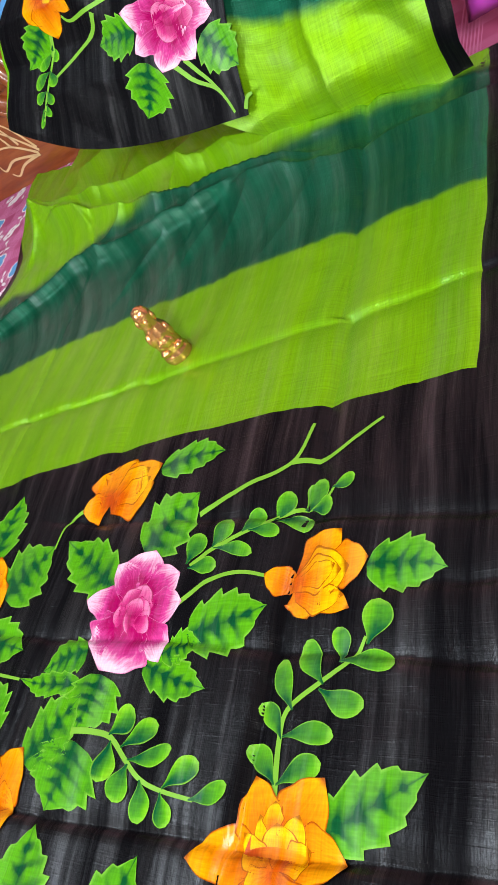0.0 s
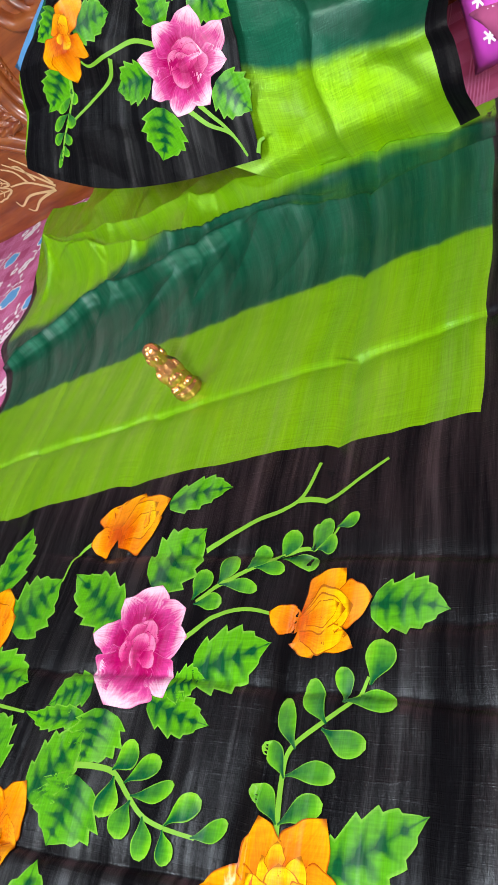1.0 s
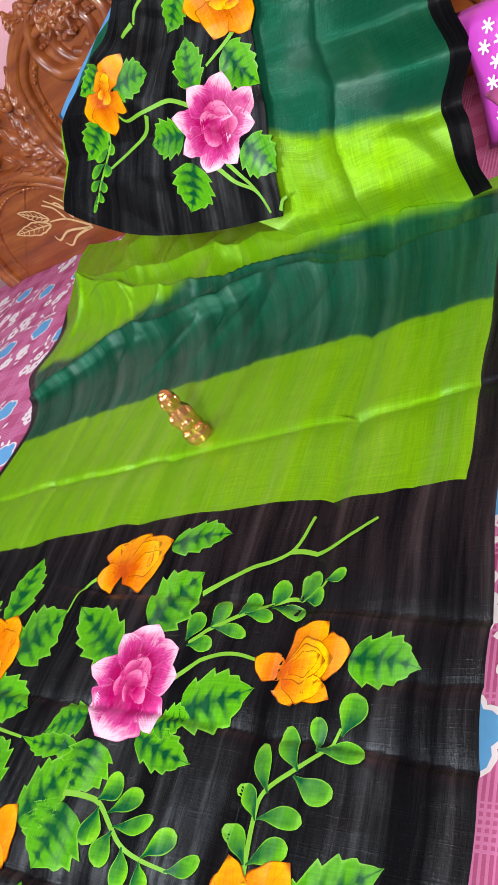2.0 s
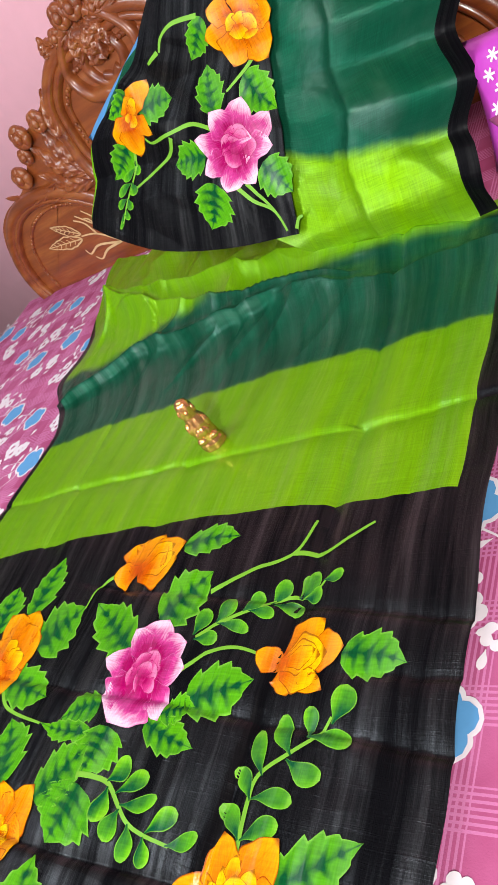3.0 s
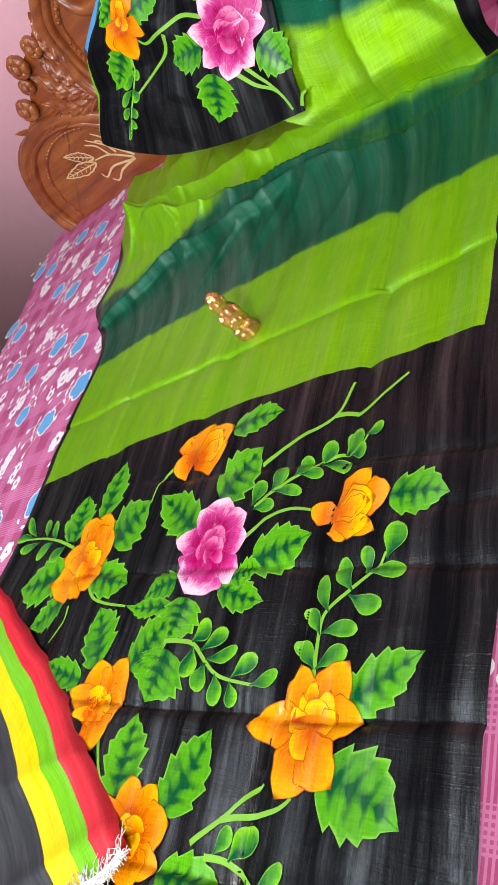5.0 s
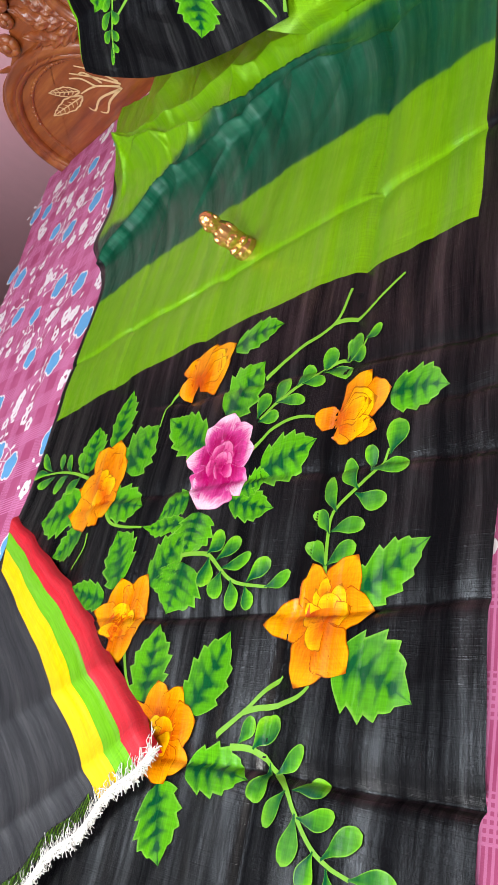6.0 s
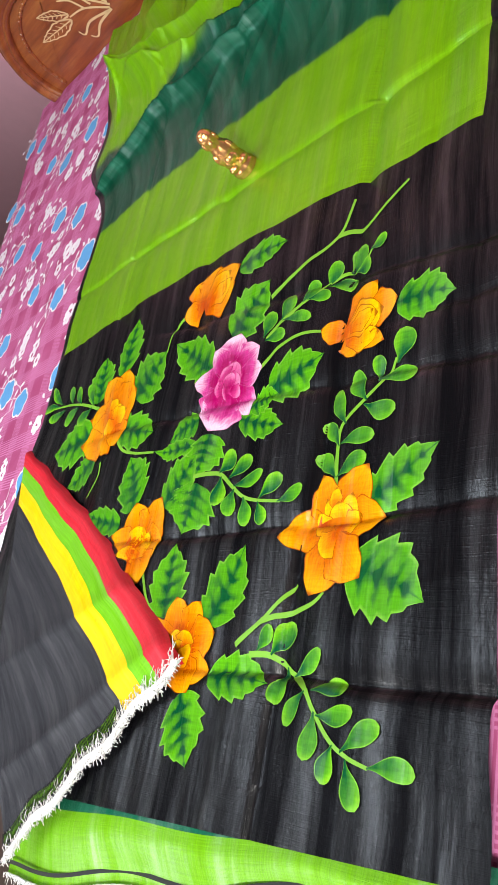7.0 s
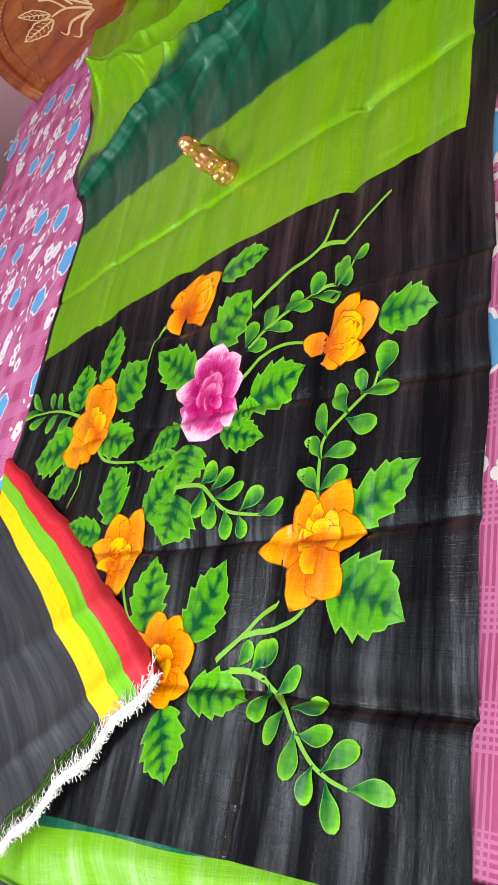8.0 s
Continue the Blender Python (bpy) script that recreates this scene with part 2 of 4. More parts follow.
M_SAREE, M_DRAPE = saree_mat(), drape_mat()
M_BLACK = plain_silk("black_silk", BLACK, 0.34, gloss_most=0.5)
M_GREY = plain_silk("black_silk_reverse", (0.030, 0.031, 0.036), 0.5)
M_RED, M_GRN, M_YEL = plain_silk("red_silk", (0.58, 0.022, 0.036), 0.55), plain_silk("green_silk", (0.15, 0.45, 0.010), 0.55), plain_silk("yellow_silk", (0.88, 0.56, 0.002), 0.55)
M_LIME = plain_silk("lime_silk", (0.12, 0.36, 0.003), 0.36, (0.18, 0.44, 0.006))
M_TEAL = plain_silk("teal_silk", (0.006, 0.10, 0.050), 0.42)
M_LEAF = leaf_mat("painted_leaf", (0.095, 0.38, 0.006), (0.002, 0.068, 0.022))
M_OVAL = oval_mat("painted_oval_leaf", (0.095, 0.37, 0.012), (0.003, 0.085, 0.028))
M_STEM = simple("painted_stem", (0.17, 0.42, 0.02), 0.5)
M_ORANGE = petal_mat("painted_orange_petal", (0.50, 0.065, 0.001), (0.74, 0.22, 0.001), (0.86, 0.37, 0.002), (0.30, 0.042, 0.001))
M_YELLOW = petal_mat("painted_yellow_petal", (0.62, 0.10, 0.002), (0.84, 0.34, 0.001), (0.92, 0.55, 0.001), (0.30, 0.045, 0.001), rim_at=0.87)
M_PINK = petal_mat("painted_pink_petal", (0.36, 0.003, 0.10), (0.58, 0.050, 0.26), (0.88, 0.58, 0.72), (0.62, 0.14, 0.34), (0.28, 0.60, 0.95), 0.93)
M_ROSE = petal_mat("painted_rose_petal", (0.34, 0.003, 0.09), (0.55, 0.035, 0.20), (0.74, 0.22, 0.42), (0.28, 0.003, 0.07))
M_SHEET = sheet_mat()
M_PRINTW, M_PRINTB = simple("white_print", (0.78, 0.72, 0.75), 0.85), simple("blue_print", (0.10, 0.33, 0.62), 0.85)
M_WALL = simple("pink_distemper", (0.82, 0.44, 0.51), 0.9, 18.0, 0.05)
# For walls out of view; dulled to lower the bounced light.
M_UNSEEN = simple("unseen_wall_grey", (0.22, 0.22, 0.21), 0.9, 18.0, 0.05)
M_CEIL = simple("unseen_ceiling_dull", (0.25, 0.235, 0.22), 0.9)
M_FLOOR = simple("brown_floor", (0.045, 0.026, 0.018), 0.35)
M_WOOD = wood_mat()
M_INLAY = simple("pale_inlay", (0.62, 0.42, 0.22), 0.4)
M_THREAD = simple("white_thread", (0.78, 0.78, 0.74), 0.9)
M_STITCH = simple("dark_thread", (0.012, 0.014, 0.012), 0.8)
M_BLUE = simple("blue_cotton", (0.07, 0.27, 0.55), 0.85, 60)
M_VIOLET = simple("violet_satin", (0.55, 0.06, 0.50), 0.35, 40)
M_BRASS = simple("copper_gilt", (0.85, 0.42, 0.16), 0.2, 80, 0.2, 0.9, 0.5, 0.003)


# ---- mesh helpers ----
def part(name, bm, material, parent=None, label=""):
    me = bpy.data.meshes.new(name)
    bm.to_mesh(me)
    bm.free()
    for p in me.polygons:
        p.use_smooth = True
    for m in (material if isinstance(material, (list, tuple)) else (material,)):
        me.materials.append(m)
    ob = new(name, me)
    ob.parent = parent
    return tagged(ob, label)


def thing(name, label, category, at=(0, 0, 0), group="", kind=""):
    ob = new(name)
    ob.location = at
    return tagged(ob, label, category, group, kind)


def at_base(ob):
    """Parts under an empty keep their world coordinates."""
    for c in ob.children:
        c.matrix_parent_inverse = Matrix.Translation(-ob.location)


def grid_bm(place, nu, nv, uvs=None, closed=False):
    """A sheet: place(a, b) for a and b from 0 to 1, with uvs(a, b)."""
    bm = bmesh.new()
    lay = bm.loops.layers.uv.new("UVMap")
    vs = [[bm.verts.new(place(i / nu, j / nv)) for i in range(nu + 1)] for j in range(nv + 1)]
    for j in range(nv):
        for i in range(nu):
            f = bm.faces.new((vs[j][i], vs[j][i + 1], vs[j + 1][i + 1], vs[j + 1][i]))
            if uvs:
                for l, (a, b) in zip(f.loops, ((i, j), (i + 1, j), (i + 1, j + 1), (i, j + 1))):
                    l[lay].uv = uvs(a / nu, b / nv)
    return bm


def box_bm(x0, x1, y0, y1, z0, z1, bevel=0.0):
    bm = bmesh.new()
    bmesh.ops.create_cube(bm, size=1)
    bmesh.ops.transform(bm, matrix=Matrix.LocRotScale(((x0 + x1) / 2, (y0 + y1) / 2, (z0 + z1) / 2), None, (x1 - x0, y1 - y0, z1 - z0)), verts=bm.verts)
    if bevel:
        bmesh.ops.bevel(bm, geom=bm.edges[:], offset=bevel, segments=3, affect="EDGES", profile=0.5)
    return bm


def box(name, dims, material, parent=None, bevel=0.0, label=""):
    ob = part(name, box_bm(*dims, bevel), material, parent, label)
    for p in ob.data.polygons:
        p.use_smooth = bevel > 0
    return ob


def lerp(a, b, t):
    return a + (b - a) * t


def curve_at(pts, t):
    """A smooth curve through a few points, t from 0 to 1."""
    n = len(pts) - 1
    s = min(max(t, 0), 1) * n
    i = min(int(s), n - 1)
    f = s - i
    p = [Vector(pts[min(max(k, 0), n)]) for k in (i - 1, i, i + 1, i + 2)]
    return 0.5 * (2 * p[1] + (p[2] - p[0]) * f + (2 * p[0] - 5 * p[1] + 4 * p[2] - p[3]) * f * f + (3 * p[1] - p[0] - 3 * p[2] + p[3]) * f ** 3)


def smooth(a, b, x):
    t = min(max((x - a) / (b - a), 0), 1)
    return t * t * (3 - 2 * t)


# ---- the room ----
HEAD_TURN = -6.0
HEAD = pose(-0.9, 1.26, 0, 0, 0, HEAD_TURN)
wall_back = part("wall_back", box_bm(-3.2, 4.2, 0.16, 0.30, 0, 3.0), M_WALL)
wall_back.matrix_world = HEAD
tagged(wall_back, "pink painted plaster wall behind the bed", "wall", kind="structure")
# Unseen walls that close the room and keep the bounce low.
for nm, dims in (("wall_left", (-3.6, -3.45, -2.5, 2.4, 0, 3.0)), ("wall_right", (3.0, 3.15, -2.6, 2.4, 0, 3.0))):
    tagged(box(nm, dims, M_UNSEEN), "unseen wall closing the room, dull grey to cut bounced light", "wall", kind="structure")
# Unseen front wall, left open at the window and at the added fill.
for nm, dims in (("wall_front", (-0.95, 1.05, -2.65, -2.5, 0, 3.0)), ("wall_front_far", (-3.6, -2.05, -2.65, -2.5, 0, 3.0)), ("wall_front_low", (-2.05, -0.95, -2.65, -2.5, 0, 1.05)), ("wall_front_top", (-2.05, -0.95, -2.65, -2.5, 2.25, 3.0)), ("wall_front_side", (2.45, 3.15, -2.65, -2.5, 0, 3.0)),
                 ("wall_front_sill", (1.05, 2.45, -2.65, -2.5, 0, 1.8)), ("wall_front_head", (1.05, 2.45, -2.65, -2.5, 2.7, 3.0))):
    tagged(box(nm, dims, M_UNSEEN), "unseen grey wall, open at the window and the fill lamp", "wall", kind="structure")
tagged(box("floor", (-3.6, 3.15, -2.65, 2.4, -0.1, 0.0), M_FLOOR), "dark brown polished floor", "floor", kind="structure")
# Ceiling out of view, its colour dulled to weaken the bounce.
tagged(box("ceiling", (-3.6, 3.15, -2.65, 2.4, 3.0, 3.1), M_CEIL), "unseen ceiling, dull brown to cut bounced light", "ceiling", kind="structure")

# ---- the bed ----
BED = 0.488


def bed_left(y):
    return -1.51 + 0.13 * (1.35 - y)


bed = thing("bed", "double bed with polished wooden frame and mattress", "bed", (-0.35, 0.2, 0))
box("mattress", (-1.30, 0.83, -0.77, 1.12, 0.26, 0.47), simple("mattress_ticking", (0.6, 0.55, 0.5), 0.9), bed, 0.04)
box("side_rail", (-1.34, -1.30, -0.82, 1.14, 0.14, 0.34), M_WOOD, bed, 0.006)
box("side_rail", (0.82, 0.86, -0.85, 1.14, 0.14, 0.34), M_WOOD, bed, 0.006)
box("foot_rail", (-1.34, 0.86, -0.86, -0.82, 0.1, 0.36), M_WOOD, bed, 0.006)
for lx in (-1.33, 0.77):
    for ly in (-0.84, 1.08):
        box("leg", (lx, lx + 0.06, ly, ly + 0.06, 0, 0.3), M_WOOD, bed, 0.006)
at_base(bed)


def sheet_z(x, y):
    n = noise.noise(Vector((x * 5, y * 4, 3.1))) * 0.004 + noise.noise(Vector((x * 17 + y * 6, y * 9, 7.7))) * 0.0015
    return BED + n


def sheet_place(a, b):
    y = lerp(-0.81, 1.30, b)
    left, right = bed_left(y), 0.98
    x = lerp(left, right, a)
    z = sheet_z(x, y)
    drop = 0.0
    for d in (x - left, right - x, y + 0.81):
        if d < 0.05:
            drop = max(drop, (1 - d / 0.05) ** 2 * 0.14)
    return (x, y, z - drop)


bedsheet = part("bedsheet", grid_bm(sheet_place, 190, 170, lambda a, b: (a, b)), M_SHEET)
tagged(bedsheet, "rose pink cotton bedsheet printed with blue and white flowers", "bedsheet")


# ---- the saree on the bed ----
# offset along the cloth, tilt, depth, width above and below, and where it starts across the cloth
CREASES = ((0.142, 0.0, 0.0080, 0.0045, 0.018, -0.7), (-0.095, -0.15, 0.0070, 0.015, 0.0040, -0.15), (-0.233, 0.0, 0.0060, 0.015, 0.0040, 0.36), (-0.262, -0.08, 0.0080, 0.016, 0.0040, -0.40),
           (-0.445, -0.018, 0.0095, 0.017, 0.0040, -0.5), (-0.617, 0.0, 0.0105, 0.019, 0.0040, -0.1), (0.02, 0.0, 0.0012, 0.010, 0.010, -0.7))
FOLDS = (
    (((-0.58, 0.44), (-0.494, 0.47), (-0.40, 0.495), (-0.34, 0.525), (-0.29, 0.535), (-0.18, 0.52), (-0.09, 0.505), (0.0, 0.51), (0.08, 0.525)), 0.024, 0.009, 0.026),
    (((-0.46, 0.70), (-0.378, 0.68), (-0.136, 0.59), (-0.042, 0.565), (0.037, 0.555), (0.127, 0.540), (0.232, 0.525)), 0.030, 0.042, 0.009),
    (((-0.62, 0.80), (-0.404, 0.735), (-0.30, 0.72), (-0.218, 0.70), (-0.077, 0.68), (0.077, 0.645), (0.208, 0.605), (0.29, 0.585), (0.40, 0.575)), 0.040, 0.055, 0.014),
    (((-0.70, 0.82), (-0.60, 0.77), (-0.556, 0.785), (-0.45, 0.72), (-0.36, 0.69)), 0.026, 0.028, 0.012),
    (((0.10, 0.515), (0.20, 0.50), (0.30, 0.475), (0.40, 0.482), (0.58, 0.47)), 0.020, 0.060, 0.010),
)


def polyline_y(pts, x):
    for (x0, y0), (x1, y1) in zip(pts, pts[1:]):
        if x <= x1:
            return y0 + (y1 - y0) * min(max((x - x0) / (x1 - x0), -0.2), 1)
    return pts[-1][1]


def cloth_z(x, y):
    z = 0.5090
    for y0, tilt, a, up, down, x0 in CREASES:
        d = y - y0 - tilt * x - 0.004 * math.sin(x * 5 + y0 * 20) - 0.0015 * math.sin(x * 23 + y0 * 9)
        if abs(d) < 0.2:
            e = math.sqrt(d * d + 0.000002)
            z -= a * math.exp(-e / (up if d > 0 else down)) * (0.75 + 0.4 * noise.noise(Vector((x * 4, y0 * 9, 2)))) * smooth(x0, x0 + 0.15, x)
    step = 0.014 * smooth(0.150, 0.140, y) - 0.008 * smooth(-0.44, -0.46, y)
    for x0, a, wide in ((0.322, 0.0125, 0.050), (-0.02, 0.0055, 0.032), (-0.3, 0.0055, 0.032), (0.435, 0.0025, 0.020), (0.500, 0.0030, 0.020)):
        d = x - x0 - step - 0.012 * math.sin(y * 3 + 1)
        z -= a * math.exp(-math.sqrt(d * d + 0.000004) / (wide if d > 0 else 0.006))
    z += 0.004 * noise.noise(Vector((x * 8, y * 1.3, 1.0))) + 0.0045 * noise.noise(Vector((x * 3, y * 3, 5.0))) + 0.0034 * noise.noise(Vector((x * 20, y * 1.0, 8.0)))
    z += 0.0007 * noise.noise(Vector((x * 60, y * 2.2, 3.0)))
    z += 0.0016 * (0.4 - 1.6 * abs(noise.noise(Vector((x * 9 + y * 6, y * 10 - x * 5, 14.0)))))
    f = smooth(0.28, 0.48, y) * smooth(-0.66, -0.50, x)
    if f > 0:
        for pts, h, wf, wb in FOLDS:
            d = y - polyline_y(pts, x)
            e = smooth(pts[-1][0] + 0.05, pts[-1][0] - 0.06, x) * smooth(pts[0][0] - 0.05, pts[0][0] + 0.06, x)
            z += f * e * 1.3 * h * (1 - 0.4 * smooth(0.0, 0.35, x)) * (math.exp(d / wf) if d < 0 else math.exp(-d / wb))
        soft = smooth(0.57, 0.50, y) * smooth(-0.20, -0.05, x) * smooth(0.34, 0.26, x)
        z += f * 0.012 * soft * (0.4 - 1.5 * abs(noise.noise(Vector((x * 8.5 - y * 4, y * 3.5, 9.0)))))
        for x0, y0, lean, a in ((-0.075, 0.64, 0.25, 0.020), (-0.33, 0.66, -0.8, 0.016), (-0.52, 0.72, 0.5, 0.018), (0.10, 0.43, 0.5, 0.012), (0.02, 0.44, 0.7, 0.012), (-0.10, 0.45, 0.9, 0.012), (0.18, 0.44, 0.35, 0.010), (-0.22, 0.57, 0.6, 0.014)):
            d = x - x0 - lean * (y - y0)
            z += f * a * math.exp(-((y - y0) / 0.07) ** 2) * (math.exp(d / 0.045) if d < 0 else math.exp(-d / 0.012))
        z += f * 0.006 * noise.noise(Vector((x * 6 + y * 2, y * 8 - x * 3, 4.0)))
        line = polyline_y(FOLDS[0][0], x)
        z += f * 0.013 * smooth(line - 0.01, line + 0.05, y) * (0.4 - 1.6 * abs(noise.noise(Vector((x * 5.0 - y * 2.0, y * 12 + x * 5, 6.0)))))
        z += smooth(0.58, 0.95, y) * 0.05 * f
    return z


def saree_left(v):
    return -0.520 - 0.012 * math.sin(v * 14) - 0.125 * smooth(0.33, 0.58, v) - 0.20 * smooth(0.62, 1.0, v) + 0.006 * math.sin(v * 31) * smooth(0.3, 0.5, v)


def saree_place(a, b):
    v = lerp(-0.80, 1.0, b)
    right = 0.561 - 0.028 * min(v, 0.0) - 0.02 * smooth(0.5, 1, v) + 0.002 * math.sin(v * 31)
    x = lerp(saree_left(v), right, a)
    y = v
    if v > 0.6:
        y = lerp(0.6, 0.80 - 0.48 * x, (v - 0.6) / 0.4)
    y += (0.015 + 0.065 * x) * smooth(-0.62, -0.80, v)
    return (x, y, cloth_z(x, y))


def saree_uv(a, b):
    v = lerp(-0.80, 1.0, b)
    return (lerp(-0.555, 0.555, a), v + 0.012 * math.sin(a * 5.0 + 2.4))


saree = thing("saree", "black, lime and pine green silk saree with painted flowers on bed", "saree", (0, 0, 0.49))
part("cloth", grid_bm(saree_place, 330, 620, saree_uv), M_SAREE, saree)


# ---- painted motifs ----
def bed_surf(x, y, lift):
    return (x, y, cloth_z(x, y) + 0.0008 + lift)


def strip_bm(rows, m, surf, lift, bm=None):
    """Rows of (centre, side vector, along 0..1): a shape painted on a surface, m cells across."""
    bm = bm or bmesh.new()
    lay = bm.loops.layers.uv.verify()
    grid = []
    for c, side, t in rows:
        grid.append([(bm.verts.new(surf(c[0] + side[0] * k, c[1] + side[1] * k, lift)), (t, k)) for k in [2 * i / m - 1 for i in range(m + 1)]])
    for r0, r1 in zip(grid, grid[1:]):
        for i in range(m):
            q = (r0[i], r0[i + 1], r1[i + 1], r1[i])
            f = bm.faces.new([v for v, _ in q])
            for l, (_, w) in zip(f.loops, q):
                l[lay].uv = w
    return bm


def blade(bm, base, tip, half, surf, lift, shape, n=16, m=6, bend=0.0):
    """A painted leaf or petal from base to tip; shape(t) gives its half width in parts of half."""
    b, t = Vector(base[:2]), Vector(tip[:2])
    ax = t - b
    nr = Vector((-ax.y, ax.x)).normalized()
    rows = []
    for i in range(n + 1):
        s = i / n
        c = b + ax * s + nr * bend * ax.length * math.sin(math.pi * s)
        rows.append((c, nr * max(half * shape(s), 0.0002), s))
    return strip_bm(rows, m, surf, lift, bm)


def oval(t):
    return (0.10 + 0.90 * smooth(0.0, 0.62, t)) * math.sqrt(max(0.0, 1 - max(0.0, (t - 0.62) / 0.38) ** 2))


def petal_shape(t):
    return 1.12 * (0.42 + 0.58 * smooth(0.0, 0.5, t)) * (1 - max(0.0, (t - 0.45) / 0.55) ** 2.0) * (1 + 0.06 * math.sin(t * 17))


PAINT = itertools.count()


def coat():
    """Each stroke lies on the ones before it."""
    return 0.000006 * next(PAINT)


def leaf(base, tip, half, surf, parent, teeth=5):
    """A toothed leaf, its side veins and teeth slanting towards the tip."""
    b, t = Vector(base), Vector(tip)
    ax = t - b
    nr = Vector((-ax.y, ax.x)).normalized()
    sway = 0.05 * math.sin(base[0] * 91 + base[1] * 57)
    lift, n, m = coat(), 60, 14
    bm = bmesh.new()
    lay = bm.loops.layers.uv.verify()
    rows = []
    for i in range(n + 1):
        u = i / n
        body = math.sin(math.pi * u ** 0.60) ** (0.55 + 0.65 * u) if 0 < u < 1 else 0.0
        row = []
        for j in range(m + 1):
            k = 2 * j / m - 1
            tooth = (u * teeth + (0.35 if k > 0 else 0.0)) % 1.0
            w = max(half * 1.16 * body * (0.76 + 0.24 * tooth ** 1.3), 0.0002)
            c = b + ax * (u + 0.24 * abs(k) * math.sin(math.pi * u) ** 0.8 * (1 - 0.75 * u)) + nr * (sway * ax.length * math.sin(math.pi * u) + w * k)
            row.append((bm.verts.new(surf(c.x, c.y, lift)), (u, k)))
        rows.append(row)
    for r0, r1 in zip(rows, rows[1:]):
        for j in range(m):
            q = (r0[j], r0[j + 1], r1[j + 1], r1[j])
            f = bm.faces.new([v for v, _ in q])
            for l, (_, w) in zip(f.loops, q):
                l[lay].uv = w
    return part("painted_leaf", bm, M_LEAF, parent)


def ribbon(bm, pts, width, surf, lift):
    n = 8 * (len(pts) - 1)
    ps = [curve_at([(*p, 0) for p in pts], i / n) for i in range(n + 1)]
    rows = []
    for i, p in enumerate(ps):
        d = ps[min(i + 1, n)] - ps[max(i - 1, 0)]
        nr = Vector((-d.y, d.x)).normalized()
        rows.append((p, nr * width * (1 - 0.5 * i / n), i / n))
    return strip_bm(rows, 2, surf, lift, bm)


def stem(pts, surf, parent, width=0.0042):
    return part("painted_stem", ribbon(None, pts, width, surf, coat()), M_STEM, parent)


def spray(stalk, ovals, surf, parent):
    """A stalk with rounded leaves, each from its base to its tip."""
    stem(stalk, surf, parent, 0.0034)
    for i, (x0, y0, x1, y1, h) in enumerate(ovals):
        part("painted_oval_leaf", blade(None, (x0, y0), (x1, y1), h, surf, coat(), oval, 18, 8, 0.06 if i % 2 else -0.06), M_OVAL, parent)


def bloom(centre, outer, inner, surf, parent, paint, heart):
    """An open flower: broad petals round the centre, small curled ones over them."""
    cx, cy = centre
    r0 = 0.5 * min(math.hypot(x - cx, y - cy) for _, _, x, y, _ in outer)
    flower = part("painted_flower", blade(None, (cx - r0, cy), (cx + r0, cy), r0, surf, coat(), lambda t: math.sin(math.pi * t) ** 0.5, 12, 8), paint, parent)
    slim = 0.82 if paint is M_PINK else 1.0
    for group, colour in ((outer, paint), (inner, heart)):
        for i, (x0, y0, x1, y1, h) in enumerate(group):
            part("petal", blade(None, (x0, y0), (x1, y1), h * slim, surf, coat(), petal_shape, 22, 12, 0.06 * (-1) ** i), colour, flower)


for x0, y0, x1, y1, h in ((-0.184, -0.139, -0.178, -0.026, 0.0393), (-0.271, -0.169, -0.279, -0.074, 0.0415), (-0.120, -0.198, -0.054, -0.127, 0.0521), (-0.155, -0.245, -0.035, -0.273, 0.0320), (-0.257, -0.225, -0.396, -0.250, 0.0433), (-0.226, -0.274, -0.305, -0.327, 0.0310), (0.091, -0.202, -0.026, -0.125, 0.0343), (0.127, -0.160, 0.191, -0.089, 0.0466), (0.110, -0.039, 0.214, -0.034, 0.0243), (0.083, -0.278, 0.014, -0.300, 0.0249), (0.086, -0.316, -0.019, -0.309, 0.0148), (0.122, -0.308, 0.107, -0.369, 0.0439), (0.179, -0.297, 0.273, -0.325, 0.0215), (0.227, -0.267, 0.323, -0.242, 0.0344)):
    leaf((x0, y0), (x1, y1), h, bed_surf, saree)
for x0, y0, x1, y1, h in ((0.202, -0.288, 0.248, -0.276, 0.0200), (0.427, -0.210, 0.507, -0.222, 0.0267), (0.413, -0.440, 0.504, -0.389, 0.0274), (0.404, -0.504, 0.503, -0.541, 0.0400), (-0.041, -0.396, -0.089, -0.306, 0.0402), (0.038, -0.401, 0.097, -0.328, 0.0388), (0.114, -0.378, 0.093, -0.444, 0.0546), (-0.077, -0.416, -0.187, -0.388, 0.0228), (0.100, -0.555, 0.092, -0.457, 0.0400), (0.191, -0.562, 0.239, -0.470, 0.0372), (0.208, -0.618, 0.312, -0.621, 0.0254), (0.164, -0.641, 0.200, -0.717, 0.0390)):
    leaf((x0, y0), (x1, y1), h, bed_surf, saree)
for pts in (((0.199, -0.121), (0.260, -0.096), (0.318, -0.074), (0.336, -0.024)), ((0.318, -0.074), (0.369, -0.070), (0.424, -0.039))):
    stem(pts, bed_surf, saree, 0.0038)
